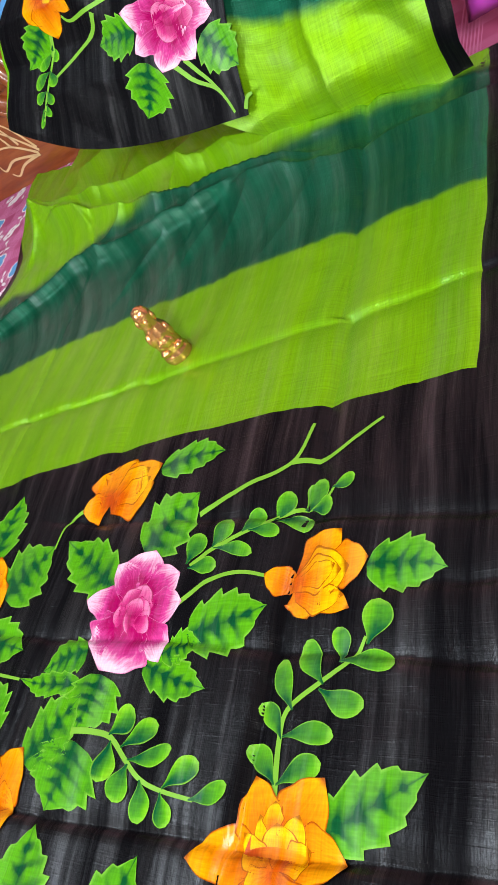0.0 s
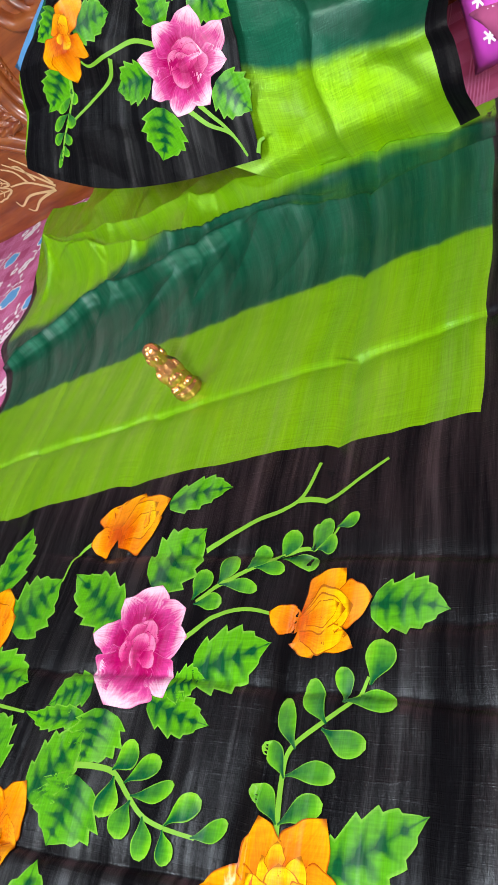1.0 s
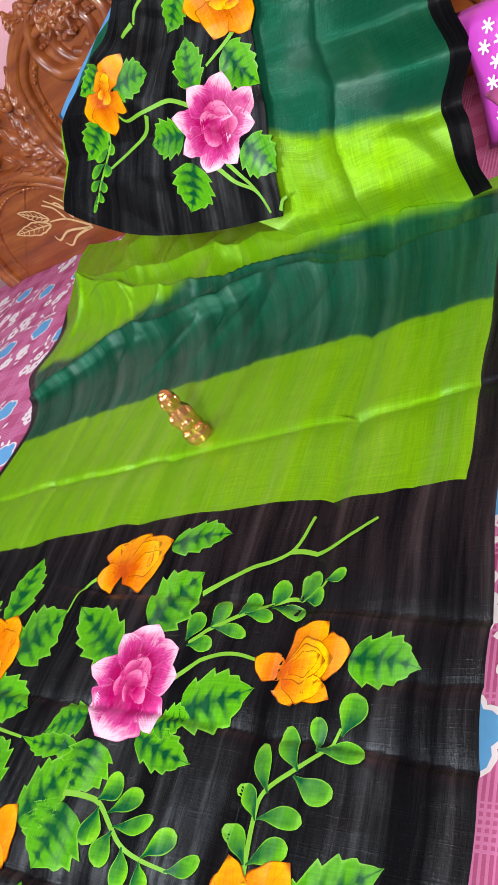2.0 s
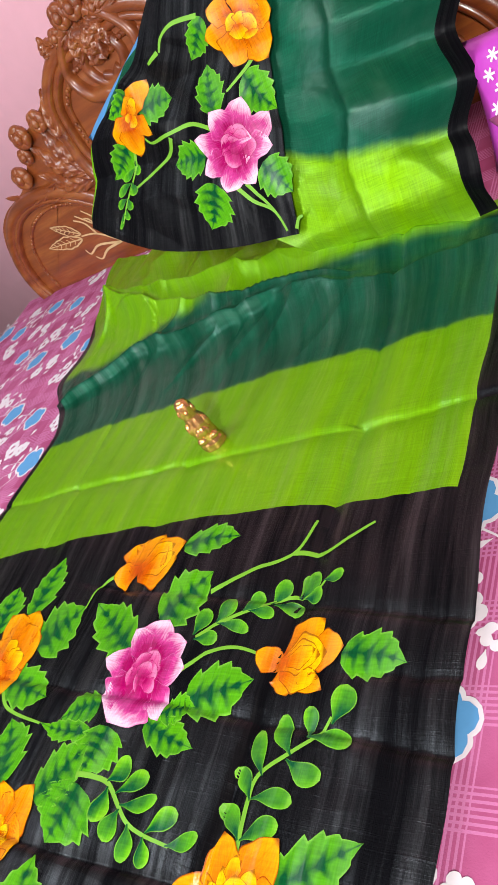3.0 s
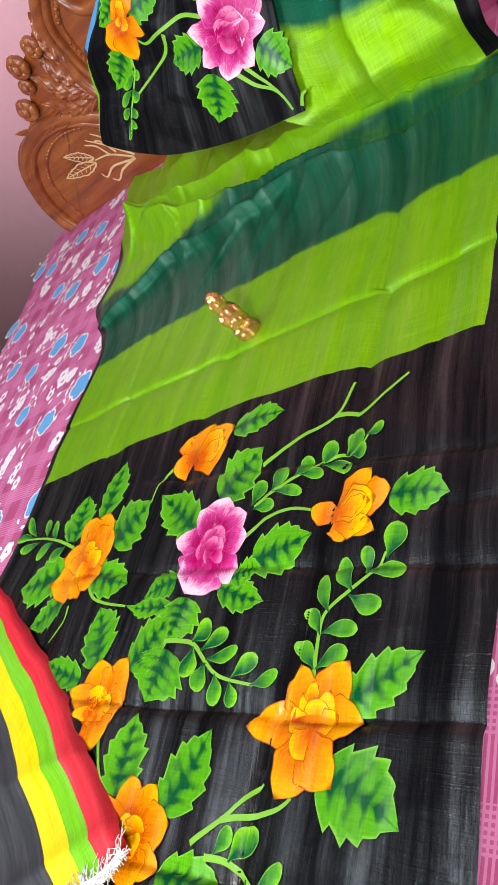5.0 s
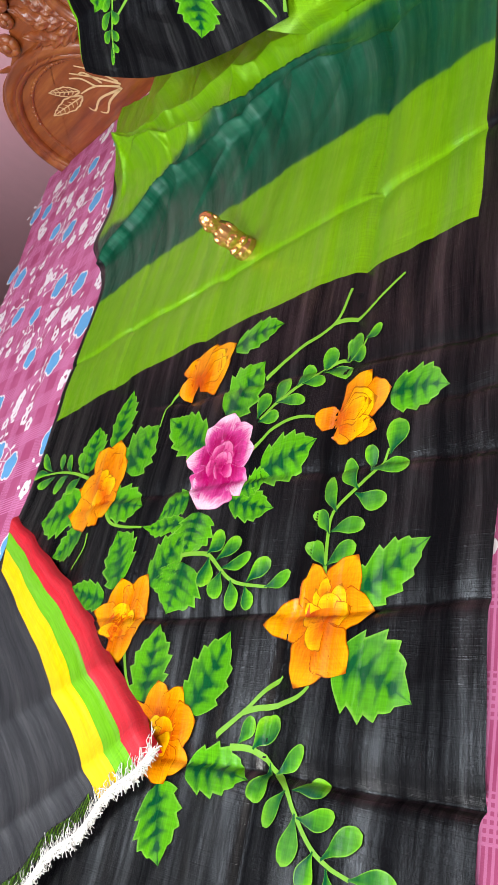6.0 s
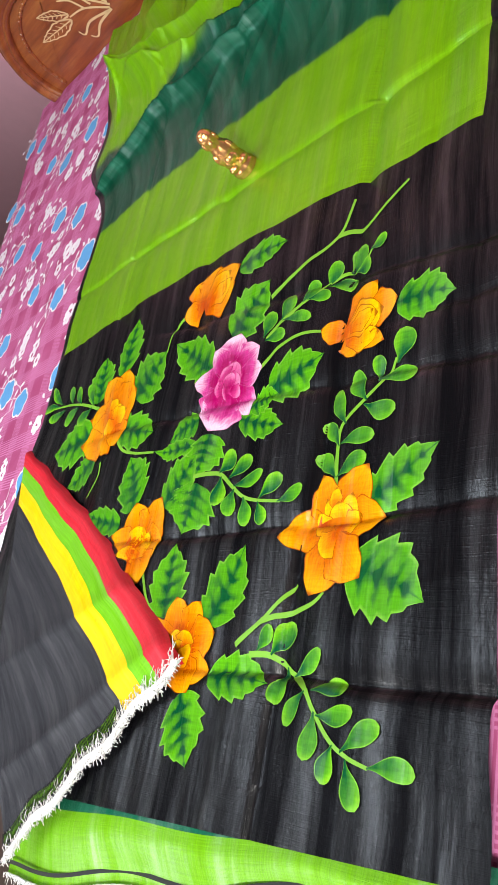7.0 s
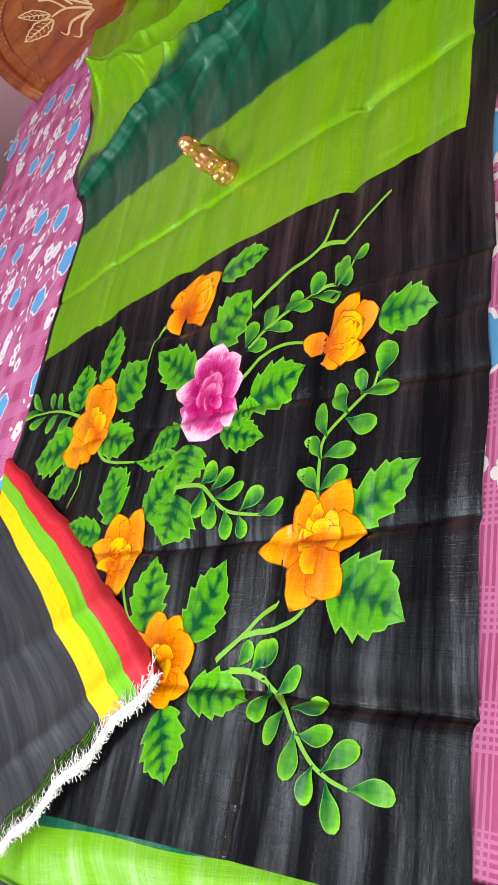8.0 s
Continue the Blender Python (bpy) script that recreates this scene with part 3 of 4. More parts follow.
for pts in (((-0.016, -0.077), (-0.046, -0.096), (-0.052, -0.133)), ((0.205, -0.232), (0.241, -0.210), (0.282, -0.204), (0.315, -0.211)), ((-0.151, -0.262), (-0.110, -0.293), (-0.020, -0.310)), ((-0.191, -0.297), (-0.188, -0.323), (-0.220, -0.355)), ((0.250, -0.584), (0.295, -0.553), (0.328, -0.518)), ((0.288, -0.558), (0.353, -0.541), (0.373, -0.528)), ((0.019, -0.488), (0.049, -0.529), (0.081, -0.557)), ((0.102, -0.370), (0.114, -0.366), (0.139, -0.368))):
    stem(pts, bed_surf, saree, 0.0034)
spray(((0.208, -0.189), (0.232, -0.174), (0.272, -0.158), (0.328, -0.138), (0.363, -0.127), (0.376, -0.113)),
      ((0.201, -0.185, 0.211, -0.148, 0.0167), (0.205, -0.191, 0.247, -0.194, 0.0105), (0.235, -0.170, 0.249, -0.135, 0.0152), (0.237, -0.171, 0.291, -0.183, 0.0084), (0.272, -0.156, 0.293, -0.130, 0.0135), (0.280, -0.155, 0.321, -0.163, 0.0086), (0.310, -0.147, 0.325, -0.113, 0.0126), (0.315, -0.148, 0.356, -0.156, 0.0095), (0.342, -0.135, 0.359, -0.099, 0.0142), (0.348, -0.134, 0.376, -0.134, 0.0115), (0.372, -0.114, 0.400, -0.106, 0.0087)), bed_surf, saree)
spray(((0.367, -0.414), (0.361, -0.369), (0.365, -0.342), (0.395, -0.319), (0.424, -0.299), (0.435, -0.279)),
      ((0.437, -0.286, 0.445, -0.245, 0.0157), (0.412, -0.300, 0.466, -0.305, 0.0101), (0.415, -0.302, 0.405, -0.269, 0.0096), (0.399, -0.320, 0.372, -0.278, 0.0122), (0.395, -0.324, 0.442, -0.341, 0.0119), (0.371, -0.342, 0.347, -0.294, 0.0110), (0.363, -0.366, 0.335, -0.335, 0.0098), (0.364, -0.364, 0.417, -0.364, 0.0100), (0.364, -0.403, 0.331, -0.372, 0.0108), (0.366, -0.403, 0.409, -0.385, 0.0118)), bed_surf, saree)
spray(((0.101, -0.367), (0.133, -0.367), (0.162, -0.372), (0.191, -0.392), (0.218, -0.409), (0.248, -0.417), (0.286, -0.422)),
      ((0.158, -0.369, 0.184, -0.343, 0.0166), (0.180, -0.381, 0.224, -0.359, 0.0125), (0.194, -0.392, 0.249, -0.380, 0.0095), (0.247, -0.415, 0.285, -0.391, 0.0126), (0.281, -0.422, 0.319, -0.407, 0.0093), (0.164, -0.375, 0.160, -0.414, 0.0169), (0.196, -0.396, 0.188, -0.430, 0.0161), (0.217, -0.409, 0.224, -0.445, 0.0129), (0.246, -0.418, 0.260, -0.445, 0.0115)), bed_surf, saree)
spray(((0.275, -0.593), (0.309, -0.593), (0.336, -0.607), (0.364, -0.621), (0.382, -0.640), (0.409, -0.664), (0.433, -0.676), (0.461, -0.682)),
      ((0.287, -0.589, 0.306, -0.562, 0.0098), (0.309, -0.592, 0.338, -0.560, 0.0137), (0.340, -0.611, 0.380, -0.584, 0.0093), (0.329, -0.602, 0.320, -0.640, 0.0125), (0.366, -0.624, 0.343, -0.658, 0.0104), (0.375, -0.623, 0.421, -0.619, 0.0092), (0.387, -0.645, 0.435, -0.638, 0.0098), (0.384, -0.642, 0.378, -0.686, 0.0134), (0.415, -0.668, 0.407, -0.702, 0.0118), (0.425, -0.673, 0.470, -0.647, 0.0114), (0.432, -0.678, 0.452, -0.717, 0.0123), (0.460, -0.682, 0.512, -0.681, 0.0100)), bed_surf, saree)
spray(((-0.260, -0.182), (-0.323, -0.161), (-0.401, -0.145), (-0.467, -0.139)),
      ((-0.287, -0.167, -0.321, -0.122, 0.0114), (-0.332, -0.157, -0.363, -0.115, 0.0103), (-0.375, -0.149, -0.404, -0.106, 0.0113), (-0.422, -0.138, -0.487, -0.087, 0.0099), (-0.433, -0.140, -0.504, -0.138, 0.0092), (-0.290, -0.173, -0.332, -0.198, 0.0136), (-0.340, -0.162, -0.388, -0.189, 0.0143), (-0.398, -0.151, -0.472, -0.161, 0.0108)), bed_surf, saree)
bloom((0.079, -0.064), ((0.017, -0.071, 0.016, -0.011, 0.0283), (0.021, -0.073, 0.053, -0.009, 0.0398), (0.024, -0.074, 0.110, -0.031, 0.0311), (0.028, -0.076, 0.105, -0.059, 0.0299), (0.022, -0.068, -0.022, -0.080, 0.0209)),
      ((0.029, -0.065, 0.086, -0.031, 0.0218), (0.038, -0.072, 0.094, -0.047, 0.0191)), bed_surf, saree, M_ORANGE, M_YELLOW)
bloom((0.132, -0.234), ((0.132, -0.208, 0.147, -0.161, 0.0390), (0.132, -0.221, 0.087, -0.172, 0.0226), (0.151, -0.222, 0.196, -0.195, 0.0328), (0.154, -0.233, 0.210, -0.230, 0.0265), (0.159, -0.249, 0.201, -0.297, 0.0211), (0.117, -0.234, 0.050, -0.214, 0.0222), (0.127, -0.246, 0.074, -0.266, 0.0309), (0.143, -0.245, 0.115, -0.303, 0.0669)),
      ((0.142, -0.254, 0.146, -0.203, 0.0309), (0.132, -0.243, 0.108, -0.237, 0.0166), (0.132, -0.243, 0.168, -0.239, 0.0213), (0.135, -0.230, 0.122, -0.210, 0.0161), (0.139, -0.244, 0.144, -0.220, 0.0166), (0.136, -0.248, 0.128, -0.250, 0.0136), (0.146, -0.246, 0.168, -0.260, 0.0115)), bed_surf, saree, M_PINK, M_ROSE)
bloom((0.370, -0.212), ((0.353, -0.214, 0.395, -0.168, 0.0227), (0.380, -0.205, 0.428, -0.202, 0.0227), (0.356, -0.215, 0.369, -0.258, 0.0228), (0.361, -0.220, 0.415, -0.252, 0.0141), (0.354, -0.220, 0.313, -0.209, 0.0149)),
      ((0.347, -0.225, 0.409, -0.209, 0.0287), (0.352, -0.232, 0.407, -0.239, 0.0155), (0.347, -0.220, 0.401, -0.212, 0.0201), (0.354, -0.218, 0.393, -0.205, 0.0138)), bed_surf, saree, M_ORANGE, M_YELLOW)
bloom((-0.180, -0.207), ((-0.180, -0.207, -0.165, -0.131, 0.0445), (-0.187, -0.205, -0.247, -0.133, 0.0314), (-0.179, -0.214, -0.121, -0.179, 0.0405), (-0.165, -0.223, -0.285, -0.200, 0.0279), (-0.165, -0.223, -0.293, -0.250, 0.0409), (-0.162, -0.229, -0.224, -0.270, 0.0435), (-0.172, -0.224, -0.150, -0.276, 0.0279)),
      ((-0.211, -0.216, -0.171, -0.190, 0.0225), (-0.191, -0.225, -0.157, -0.199, 0.0185), (-0.176, -0.229, -0.141, -0.210, 0.0169), (-0.176, -0.229, -0.222, -0.242, 0.0164)), bed_surf, saree, M_ORANGE, M_YELLOW)
bloom((-0.011, -0.451), ((-0.016, -0.451, -0.034, -0.387, 0.0325), (-0.008, -0.451, 0.030, -0.385, 0.0339), (-0.005, -0.460, 0.048, -0.450, 0.0287), (-0.005, -0.460, -0.097, -0.432, 0.0179), (-0.011, -0.464, 0.017, -0.508, 0.0344)),
      ((-0.041, -0.466, -0.003, -0.425, 0.0183), (-0.027, -0.469, 0.013, -0.433, 0.0155), (-0.011, -0.470, 0.024, -0.446, 0.0155), (0.004, -0.469, -0.064, -0.464, 0.0097)), bed_surf, saree, M_ORANGE, M_YELLOW)
bloom((0.152, -0.585), ((0.138, -0.575, 0.122, -0.529, 0.0230), (0.146, -0.577, 0.173, -0.535, 0.0231), (0.159, -0.588, 0.209, -0.571, 0.0241), (0.154, -0.601, 0.207, -0.618, 0.0184), (0.140, -0.575, 0.073, -0.555, 0.0101), (0.147, -0.595, 0.177, -0.640, 0.0239)),
      ((0.141, -0.589, 0.127, -0.570, 0.0136), (0.150, -0.590, 0.154, -0.568, 0.0172), (0.140, -0.595, 0.133, -0.582, 0.0128), (0.132, -0.612, 0.169, -0.585, 0.0111)), bed_surf, saree, M_ORANGE, M_YELLOW)
bloom((0.376, -0.456), ((0.374, -0.459, 0.342, -0.396, 0.0225), (0.372, -0.450, 0.415, -0.396, 0.0256), (0.378, -0.456, 0.442, -0.455, 0.0206), (0.375, -0.462, 0.293, -0.466, 0.0220), (0.374, -0.468, 0.351, -0.531, 0.0310), (0.372, -0.468, 0.421, -0.516, 0.0247)),
      ((0.377, -0.462, 0.355, -0.426, 0.0114), (0.379, -0.463, 0.396, -0.424, 0.0137), (0.373, -0.441, 0.370, -0.415, 0.0102), (0.378, -0.466, 0.375, -0.431, 0.0196), (0.376, -0.468, 0.339, -0.440, 0.0112), (0.383, -0.460, 0.409, -0.448, 0.0133), (0.378, -0.469, 0.356, -0.487, 0.0176)), bed_surf, saree, M_ORANGE, M_YELLOW)


# ---- turned-over corner with striped selvage ----
FA, FB, FC, FD = Vector((-0.527, -0.216)), Vector((0.164, -0.607)), Vector((-0.153, -0.873)), Vector((-0.344, -0.69))


def flap_z(x, y):
    return 0.5195 + 0.004 * noise.noise(Vector((x * 6, y * 6, 9))) + 0.009 * math.exp(-abs(y - 0.35 * x + 0.52) / 0.03) + 0.010 * math.exp(-abs(y - 0.55 * x + 0.66) / 0.025)


def flap_place(a0, a1):
    def place(a, b):
        top = lerp(FA, FB, b)
        low = lerp(FD, FC, b)
        f = lerp(a0, a1, a)
        wob = 0.017 * math.sin(math.pi * b) + 0.0025 * math.sin(b * 16) + 0.0015 * math.sin(b * 41 + 1)
        p = top.lerp(low, f)
        d = (FB - FA).normalized()
        p += Vector((d.y, -d.x)) * -wob * (1 - f) ** 4
        z = flap_z(p.x, p.y)
        if f < 0.03:
            z -= 0.013 * (1 - f / 0.03) ** 2
        return (p.x, p.y, z)
    return place


for nm, a0, a1, m, nu in (("red_stripe", 0.0, 0.085, M_RED, 8), ("green_stripe", 0.085, 0.16, M_GRN, 6), ("yellow_stripe", 0.16, 0.26, M_YEL, 6), ("turned_cloth", 0.26, 1.0, M_GREY, 40)):
    part(nm, grid_bm(flap_place(a0, a1), nu, 70, lambda a, b, a0=a0, a1=a1: (lerp(a0, a1, a) * 0.5, b * 0.8)), m, saree)


# ---- lower layer with the cut end ----
def hem_place(v0, v1):
    def place(a, b):
        x = lerp(-0.22, 0.60, a)
        end = -0.915 + 0.18 * (x + 0.20) + 0.006 * math.sin(x * 21)
        v = lerp(v0, v1, b)
        v = v ** (1 + 0.25 * smooth(0.0, 0.5, x))
        y = lerp(-0.73, end, v)
        return (x, y, 0.4965 + 0.007 * math.sin(x * 13 + v * 3) * v - 0.022 * smooth(0.5, 1.0, v) + 0.006 * v * (0.4 - abs(noise.noise(Vector((x * 7 + v, v * 2, 3))))))
    return place


part("teal_band", grid_bm(hem_place(0, 0.44), 60, 8, lambda a, b: (a * 0.8, b * 0.1)), M_TEAL, saree)
part("lime_end", grid_bm(hem_place(0.44, 1.0), 90, 16, lambda a, b: (a * 0.8, b * 0.1)), M_LIME, saree)
at_base(saree)

# ---- the drape over the pillows ----
DO, DU, DV, DN = Vector((0.1, 0.6151, 0.55)), Vector((0.99444, -0.10532, 0)), Vector((0.042, 0.3965, 0.9171)), Vector((-0.0966, -0.912, 0.3987))


def zigzag(t):
    f = t % 1.0
    return 2 * f if f < 0.5 else 2 - 2 * f


def drape_relief(s, v):
    t = (v + 0.17 * s - 0.160 - 0.004 * math.sin(s * 17)) / 0.14
    k = 1.0 - zigzag(t) if t > 0 else 1.0
    r = (0.022 * k) * (0.85 + 0.5 * noise.noise(Vector((s * 5, v * 3, 7))))
    d = s - 0.193 - 0.16 * max(v - 0.1, 0.0) - 0.002 * math.sin(v * 40)
    r += 0.014 * math.exp(-math.sqrt(d * d + 0.000006) / (0.050 if d > 0 else 0.012))
    r += 0.07 * (s - 0.2) * math.cos(2 * math.pi * t) * smooth(-0.2, 0.0, t) * smooth(0.06, 0.14, s)
    g = (s - 0.26) - 0.75 * (0.127 - v)
    r += 0.012 * smooth(0.0, 0.05, g) * smooth(0.16, 0.10, v)
    r += 0.006 * noise.noise(Vector((s * 6, v * 7, 2))) - 0.006 * abs(noise.noise(Vector((s * 10 + v * 5, v * 12, 4))))
    return r


def drape_pt(s, v, out):
    return DO + DU * s + DV * v + DN * out


LEFT_EDGE = ((-0.482, 0.215, 0), (-0.432, 0.284, 0), (-0.386, 0.352, 0), (-0.300, 0.408, 0), (-0.176, 0.455, 0), (-0.12, 0.51, 0), (0.0, 0.60, 0))


def blouse_left(v):
    if v < 0.16:
        return lerp(-0.12, -0.44, smooth(0.05, 0.16, v))
    return polyline_y([(p[1], p[0]) for p in LEFT_EDGE], v)


def drape_foot(s):
    """Lower edge of the hanging end: behind the blouse piece it stays above the hem."""
    return lerp(-0.05, 0.085 - 0.25 * (s + 0.1), smooth(0.16, -0.08, s))


def drape_right(v):
    return 0.366 + 0.15 * max(v, 0.0) + 0.002 * math.sin(v * 50)


def drape_place(a, b):
    v = lerp(-0.05, 0.62, b)
    s = lerp(max(-0.44, polyline_y([(p[1], p[0]) for p in LEFT_EDGE], v)) + 0.08, drape_right(v), a)
    v = lerp(drape_foot(s), 0.62, b)
    return drape_pt(s, v, drape_relief(s, v) - 0.03 * smooth(0.03, -0.05, v))


def border_place(a, b):
    v = lerp(-0.05, 0.62, b)
    e = drape_right(v)
    s = lerp(e, e + 0.030, a)
    return drape_pt(s, v, drape_relief(s, v) - 0.03 * smooth(0.03, -0.05, v) - 0.008 * a * a)


saree_end = thing("saree_end", "lime and pine green silk saree length hanging over the pillows", "saree", (0.1, 0.62, 0.5))
part("cloth", grid_bm(drape_place, 150, 130, lambda a, b: (lerp(-0.40, 0.375, a), lerp(-0.05, 0.62, b))), M_DRAPE, saree_end)
part("border", grid_bm(border_place, 8, 90, lambda a, b: (a * 0.05, b * 0.67)), M_BLACK, saree_end, "black silk border")
at_base(saree_end)

RIGHT_EDGE = ((0.048, 0.038, 0), (0.062, 0.12, 0), (0.078, 0.20, 0), (0.10, 0.29, 0), (0.125, 0.39, 0), (0.15, 0.50, 0), (0.17, 0.60, 0))


def blouse_out(s, v):
    return 0.013 + drape_relief(s, v) + 0.014 * math.exp(-(((s + 0.5 * v + 0.02) / 0.03) ** 2)) * smooth(0.2, 0.4, v) + 0.010 * abs(noise.noise(Vector((s * 7 + v * 3, v * 5, 12))))


def blouse_place(a, b):
    l, r = curve_at(LEFT_EDGE, b), curve_at(RIGHT_EDGE, b)
    p = l.lerp(r, a)
    p.y -= 0.045 * math.sin(math.pi * a ** 0.8) * (1 - b) ** 2
    return drape_pt(p.x, p.y, blouse_out(p.x, p.y))


def blouse_surf(s, v, lift):
    return drape_pt(s, v, blouse_out(s, v) + 0.0008 + lift)


PAINT = itertools.count()
blouse = thing("blouse_piece", "black silk blouse piece with painted roses hanging over the saree", "blouse piece", (0.0, 0.65, 0.6))
part("cloth", grid_bm(blouse_place, 150, 150, lambda a, b: (a * 0.5, b * 0.5)), M_BLACK, blouse)
for x0, y0, x1, y1, h in ((0.025, 0.178, 0.066, 0.111, 0.0377), (-0.091, 0.181, -0.144, 0.106, 0.0459), (-0.104, 0.236, -0.182, 0.247, 0.0341), (-0.035, 0.292, -0.026, 0.376, 0.0333), (0.047, 0.326, 0.092, 0.249, 0.0358), (0.008, 0.443, -0.054, 0.394, 0.0221), (-0.211, 0.365, -0.131, 0.359, 0.0327), (-0.231, 0.410, -0.306, 0.389, 0.0268), (-0.274, 0.324, -0.370, 0.281, 0.0293)):
    leaf((x0, y0), (x1, y1), h, blouse_surf, blouse)
for pts in (((-0.066, 0.276), (-0.104, 0.299), (-0.161, 0.303), (-0.215, 0.305), (-0.228, 0.319)), ((-0.161, 0.295), (-0.187, 0.272), (-0.248, 0.255), (-0.308, 0.243)), ((-0.045, 0.158), (-0.019, 0.122), (0.010, 0.094), (0.024, 0.051)), ((-0.022, 0.158), (0.001, 0.119), (0.014, 0.088)), ((0.047, 0.048), (0.057, 0.063), (0.069, 0.066)), ((-0.002, 0.450), (-0.060, 0.463), (-0.095, 0.454), (-0.114, 0.436)), ((-0.118, 0.438), (-0.154, 0.431)), ((0.085, 0.348), (0.054, 0.333), (0.005, 0.315))):
    stem(pts, blouse_surf, blouse, 0.0044)
spray(((-0.271, 0.309), (-0.319, 0.251), (-0.390, 0.186)),
      ((-0.285, 0.293, -0.292, 0.266, 0.0101), (-0.293, 0.286, -0.343, 0.271, 0.0088), (-0.317, 0.259, -0.365, 0.246, 0.0100), (-0.314, 0.260, -0.317, 0.233, 0.0139), (-0.341, 0.234, -0.377, 0.224, 0.0088), (-0.338, 0.233, -0.338, 0.209, 0.0124), (-0.355, 0.217, -0.363, 0.194, 0.0106), (-0.370, 0.213, -0.396, 0.184, 0.0049)), blouse_surf, blouse)
bloom((-0.022, 0.225), ((-0.013, 0.235, 0.033, 0.295, 0.0339), (-0.006, 0.227, 0.073, 0.252, 0.0283), (-0.008, 0.217, 0.054, 0.199, 0.0269), (-0.016, 0.210, 0.000, 0.150, 0.0318), (-0.029, 0.213, -0.069, 0.157, 0.0369), (-0.042, 0.218, -0.113, 0.205, 0.0300), (-0.042, 0.231, -0.115, 0.271, 0.0280), (-0.030, 0.237, -0.050, 0.300, 0.0392)),
      ((-0.028, 0.214, 0.005, 0.259, 0.0332), (-0.033, 0.219, -0.053, 0.251, 0.0264), (-0.013, 0.214, 0.024, 0.215, 0.0198), (-0.026, 0.219, -0.047, 0.195, 0.0281), (-0.025, 0.215, 0.006, 0.248, 0.0199), (-0.030, 0.217, -0.032, 0.248, 0.0185), (-0.029, 0.213, -0.017, 0.240, 0.0133)), blouse_surf, blouse, M_PINK, M_ROSE)
bloom((0.082, 0.401), ((0.064, 0.400, -0.005, 0.408, 0.0244), (0.068, 0.394, 0.032, 0.345, 0.0343), (0.084, 0.386, 0.109, 0.328, 0.0329), (0.065, 0.414, 0.020, 0.448, 0.0219), (0.100, 0.402, 0.147, 0.391, 0.0251), (0.084, 0.410, 0.103, 0.439, 0.0309)),
      ((0.068, 0.394, 0.060, 0.422, 0.0175), (0.075, 0.390, 0.093, 0.414, 0.0214), (0.084, 0.386, 0.110, 0.396, 0.0186), (0.072, 0.401, 0.065, 0.376, 0.0195), (0.089, 0.383, 0.088, 0.370, 0.0187)), blouse_surf, blouse, M_ORANGE, M_YELLOW)
bloom((-0.237, 0.373), ((-0.245, 0.364, -0.177, 0.413, 0.0247), (-0.242, 0.363, -0.243, 0.409, 0.0253), (-0.242, 0.369, -0.301, 0.338, 0.0294), (-0.242, 0.363, -0.264, 0.294, 0.0277), (-0.239, 0.362, -0.198, 0.317, 0.0185)),
      ((-0.243, 0.364, -0.214, 0.397, 0.0149), (-0.242, 0.369, -0.228, 0.346, 0.0122), (-0.240, 0.368, -0.260, 0.371, 0.0084)), blouse_surf, blouse, M_ORANGE, M_YELLOW)


def selvage_place(a, b):
    p = curve_at(LEFT_EDGE, lerp(0.02, 0.40, b))
    s = p.x - 0.014 * a * math.sin(math.pi * b) ** 0.4
    return drape_pt(s, p.y, blouse_out(p.x, p.y) - 0.002 - 0.004 * a)


part("selvage", grid_bm(selvage_place, 4, 40, lambda a, b: (a * 0.01, b * 0.2)), M_LIME, blouse, "narrow lime selvage")
at_base(blouse)

# ---- pillows behind the drape ----


def pillow_bm(m, w, d, h):
    def place(a, b):
        u, v = 2 * a - 1, 2 * b - 1
        k = (max(0, 1 - u ** 4) * max(0, 1 - v ** 4)) ** 0.5
        return k, Vector((u * w / 2 * (1 - 0.06 * (1 - v * v)), v * d / 2 * (1 - 0.06 * (1 - u * u)), 0))
    bm = bmesh.new()
    n = 20
    for sgn in (1, -1):
        vs = []
        for j in range(n + 1):
            row = []
            for i in range(n + 1):
                k, p = place(i / n, j / n)
                p.z = sgn * h / 2 * k * (1 + 0.12 * noise.noise(Vector((p.x * 9, p.y * 9, sgn))))
                row.append(bm.verts.new(m @ p))
            vs.append(row)
        for j in range(n):
            for i in range(n):
                q = (vs[j][i], vs[j][i + 1], vs[j + 1][i + 1], vs[j + 1][i])
                bm.faces.new(q if sgn > 0 else q[::-1])
    bmesh.ops.remove_doubles(bm, verts=bm.verts[:], dist=0.0005)
    return bm


LEAN_FRAME = Matrix(((DU.x, DV.x, DN.x, 0), (DU.y, DV.y, DN.y, 0), (DU.z, DV.z, DN.z, 0), (0, 0, 0, 1)))
p0 = drape_pt(-0.200, 0.374, -0.045)
tagged(part("pillow", pillow_bm(Matrix.Translation(p0) @ LEAN_FRAME @ pose(0, 0, 0, 0, 0, 23), 0.46, 0.25, 0.10), M_BLUE), "blue cotton pillow propped behind the draped silk", "pillow", "pillows at the headboard")
p1 = drape_pt(0.545, 0.115, -0.05)
violet = part("cushion", pillow_bm(Matrix.Translation(p1) @ LEAN_FRAME, 0.30, 0.20, 0.11), M_VIOLET)
tagged(violet, "violet satin cushion with white star print by the headboard", "cushion", "pillows at the headboard")
p2 = drape_pt(0.585, 0.045, -0.04)
tagged(part("pillow", pillow_bm(Matrix.Translation(p2) @ LEAN_FRAME @ pose(0, 0, 0, 30, 0, 8), 0.30, 0.16, 0.10), simple("rose_cotton", (0.40, 0.07, 0.20), 0.8, 22, 0.5)), "crumpled pillow in rose pink cotton", "pillow", "pillows at the headboard")
stars = bmesh.new()
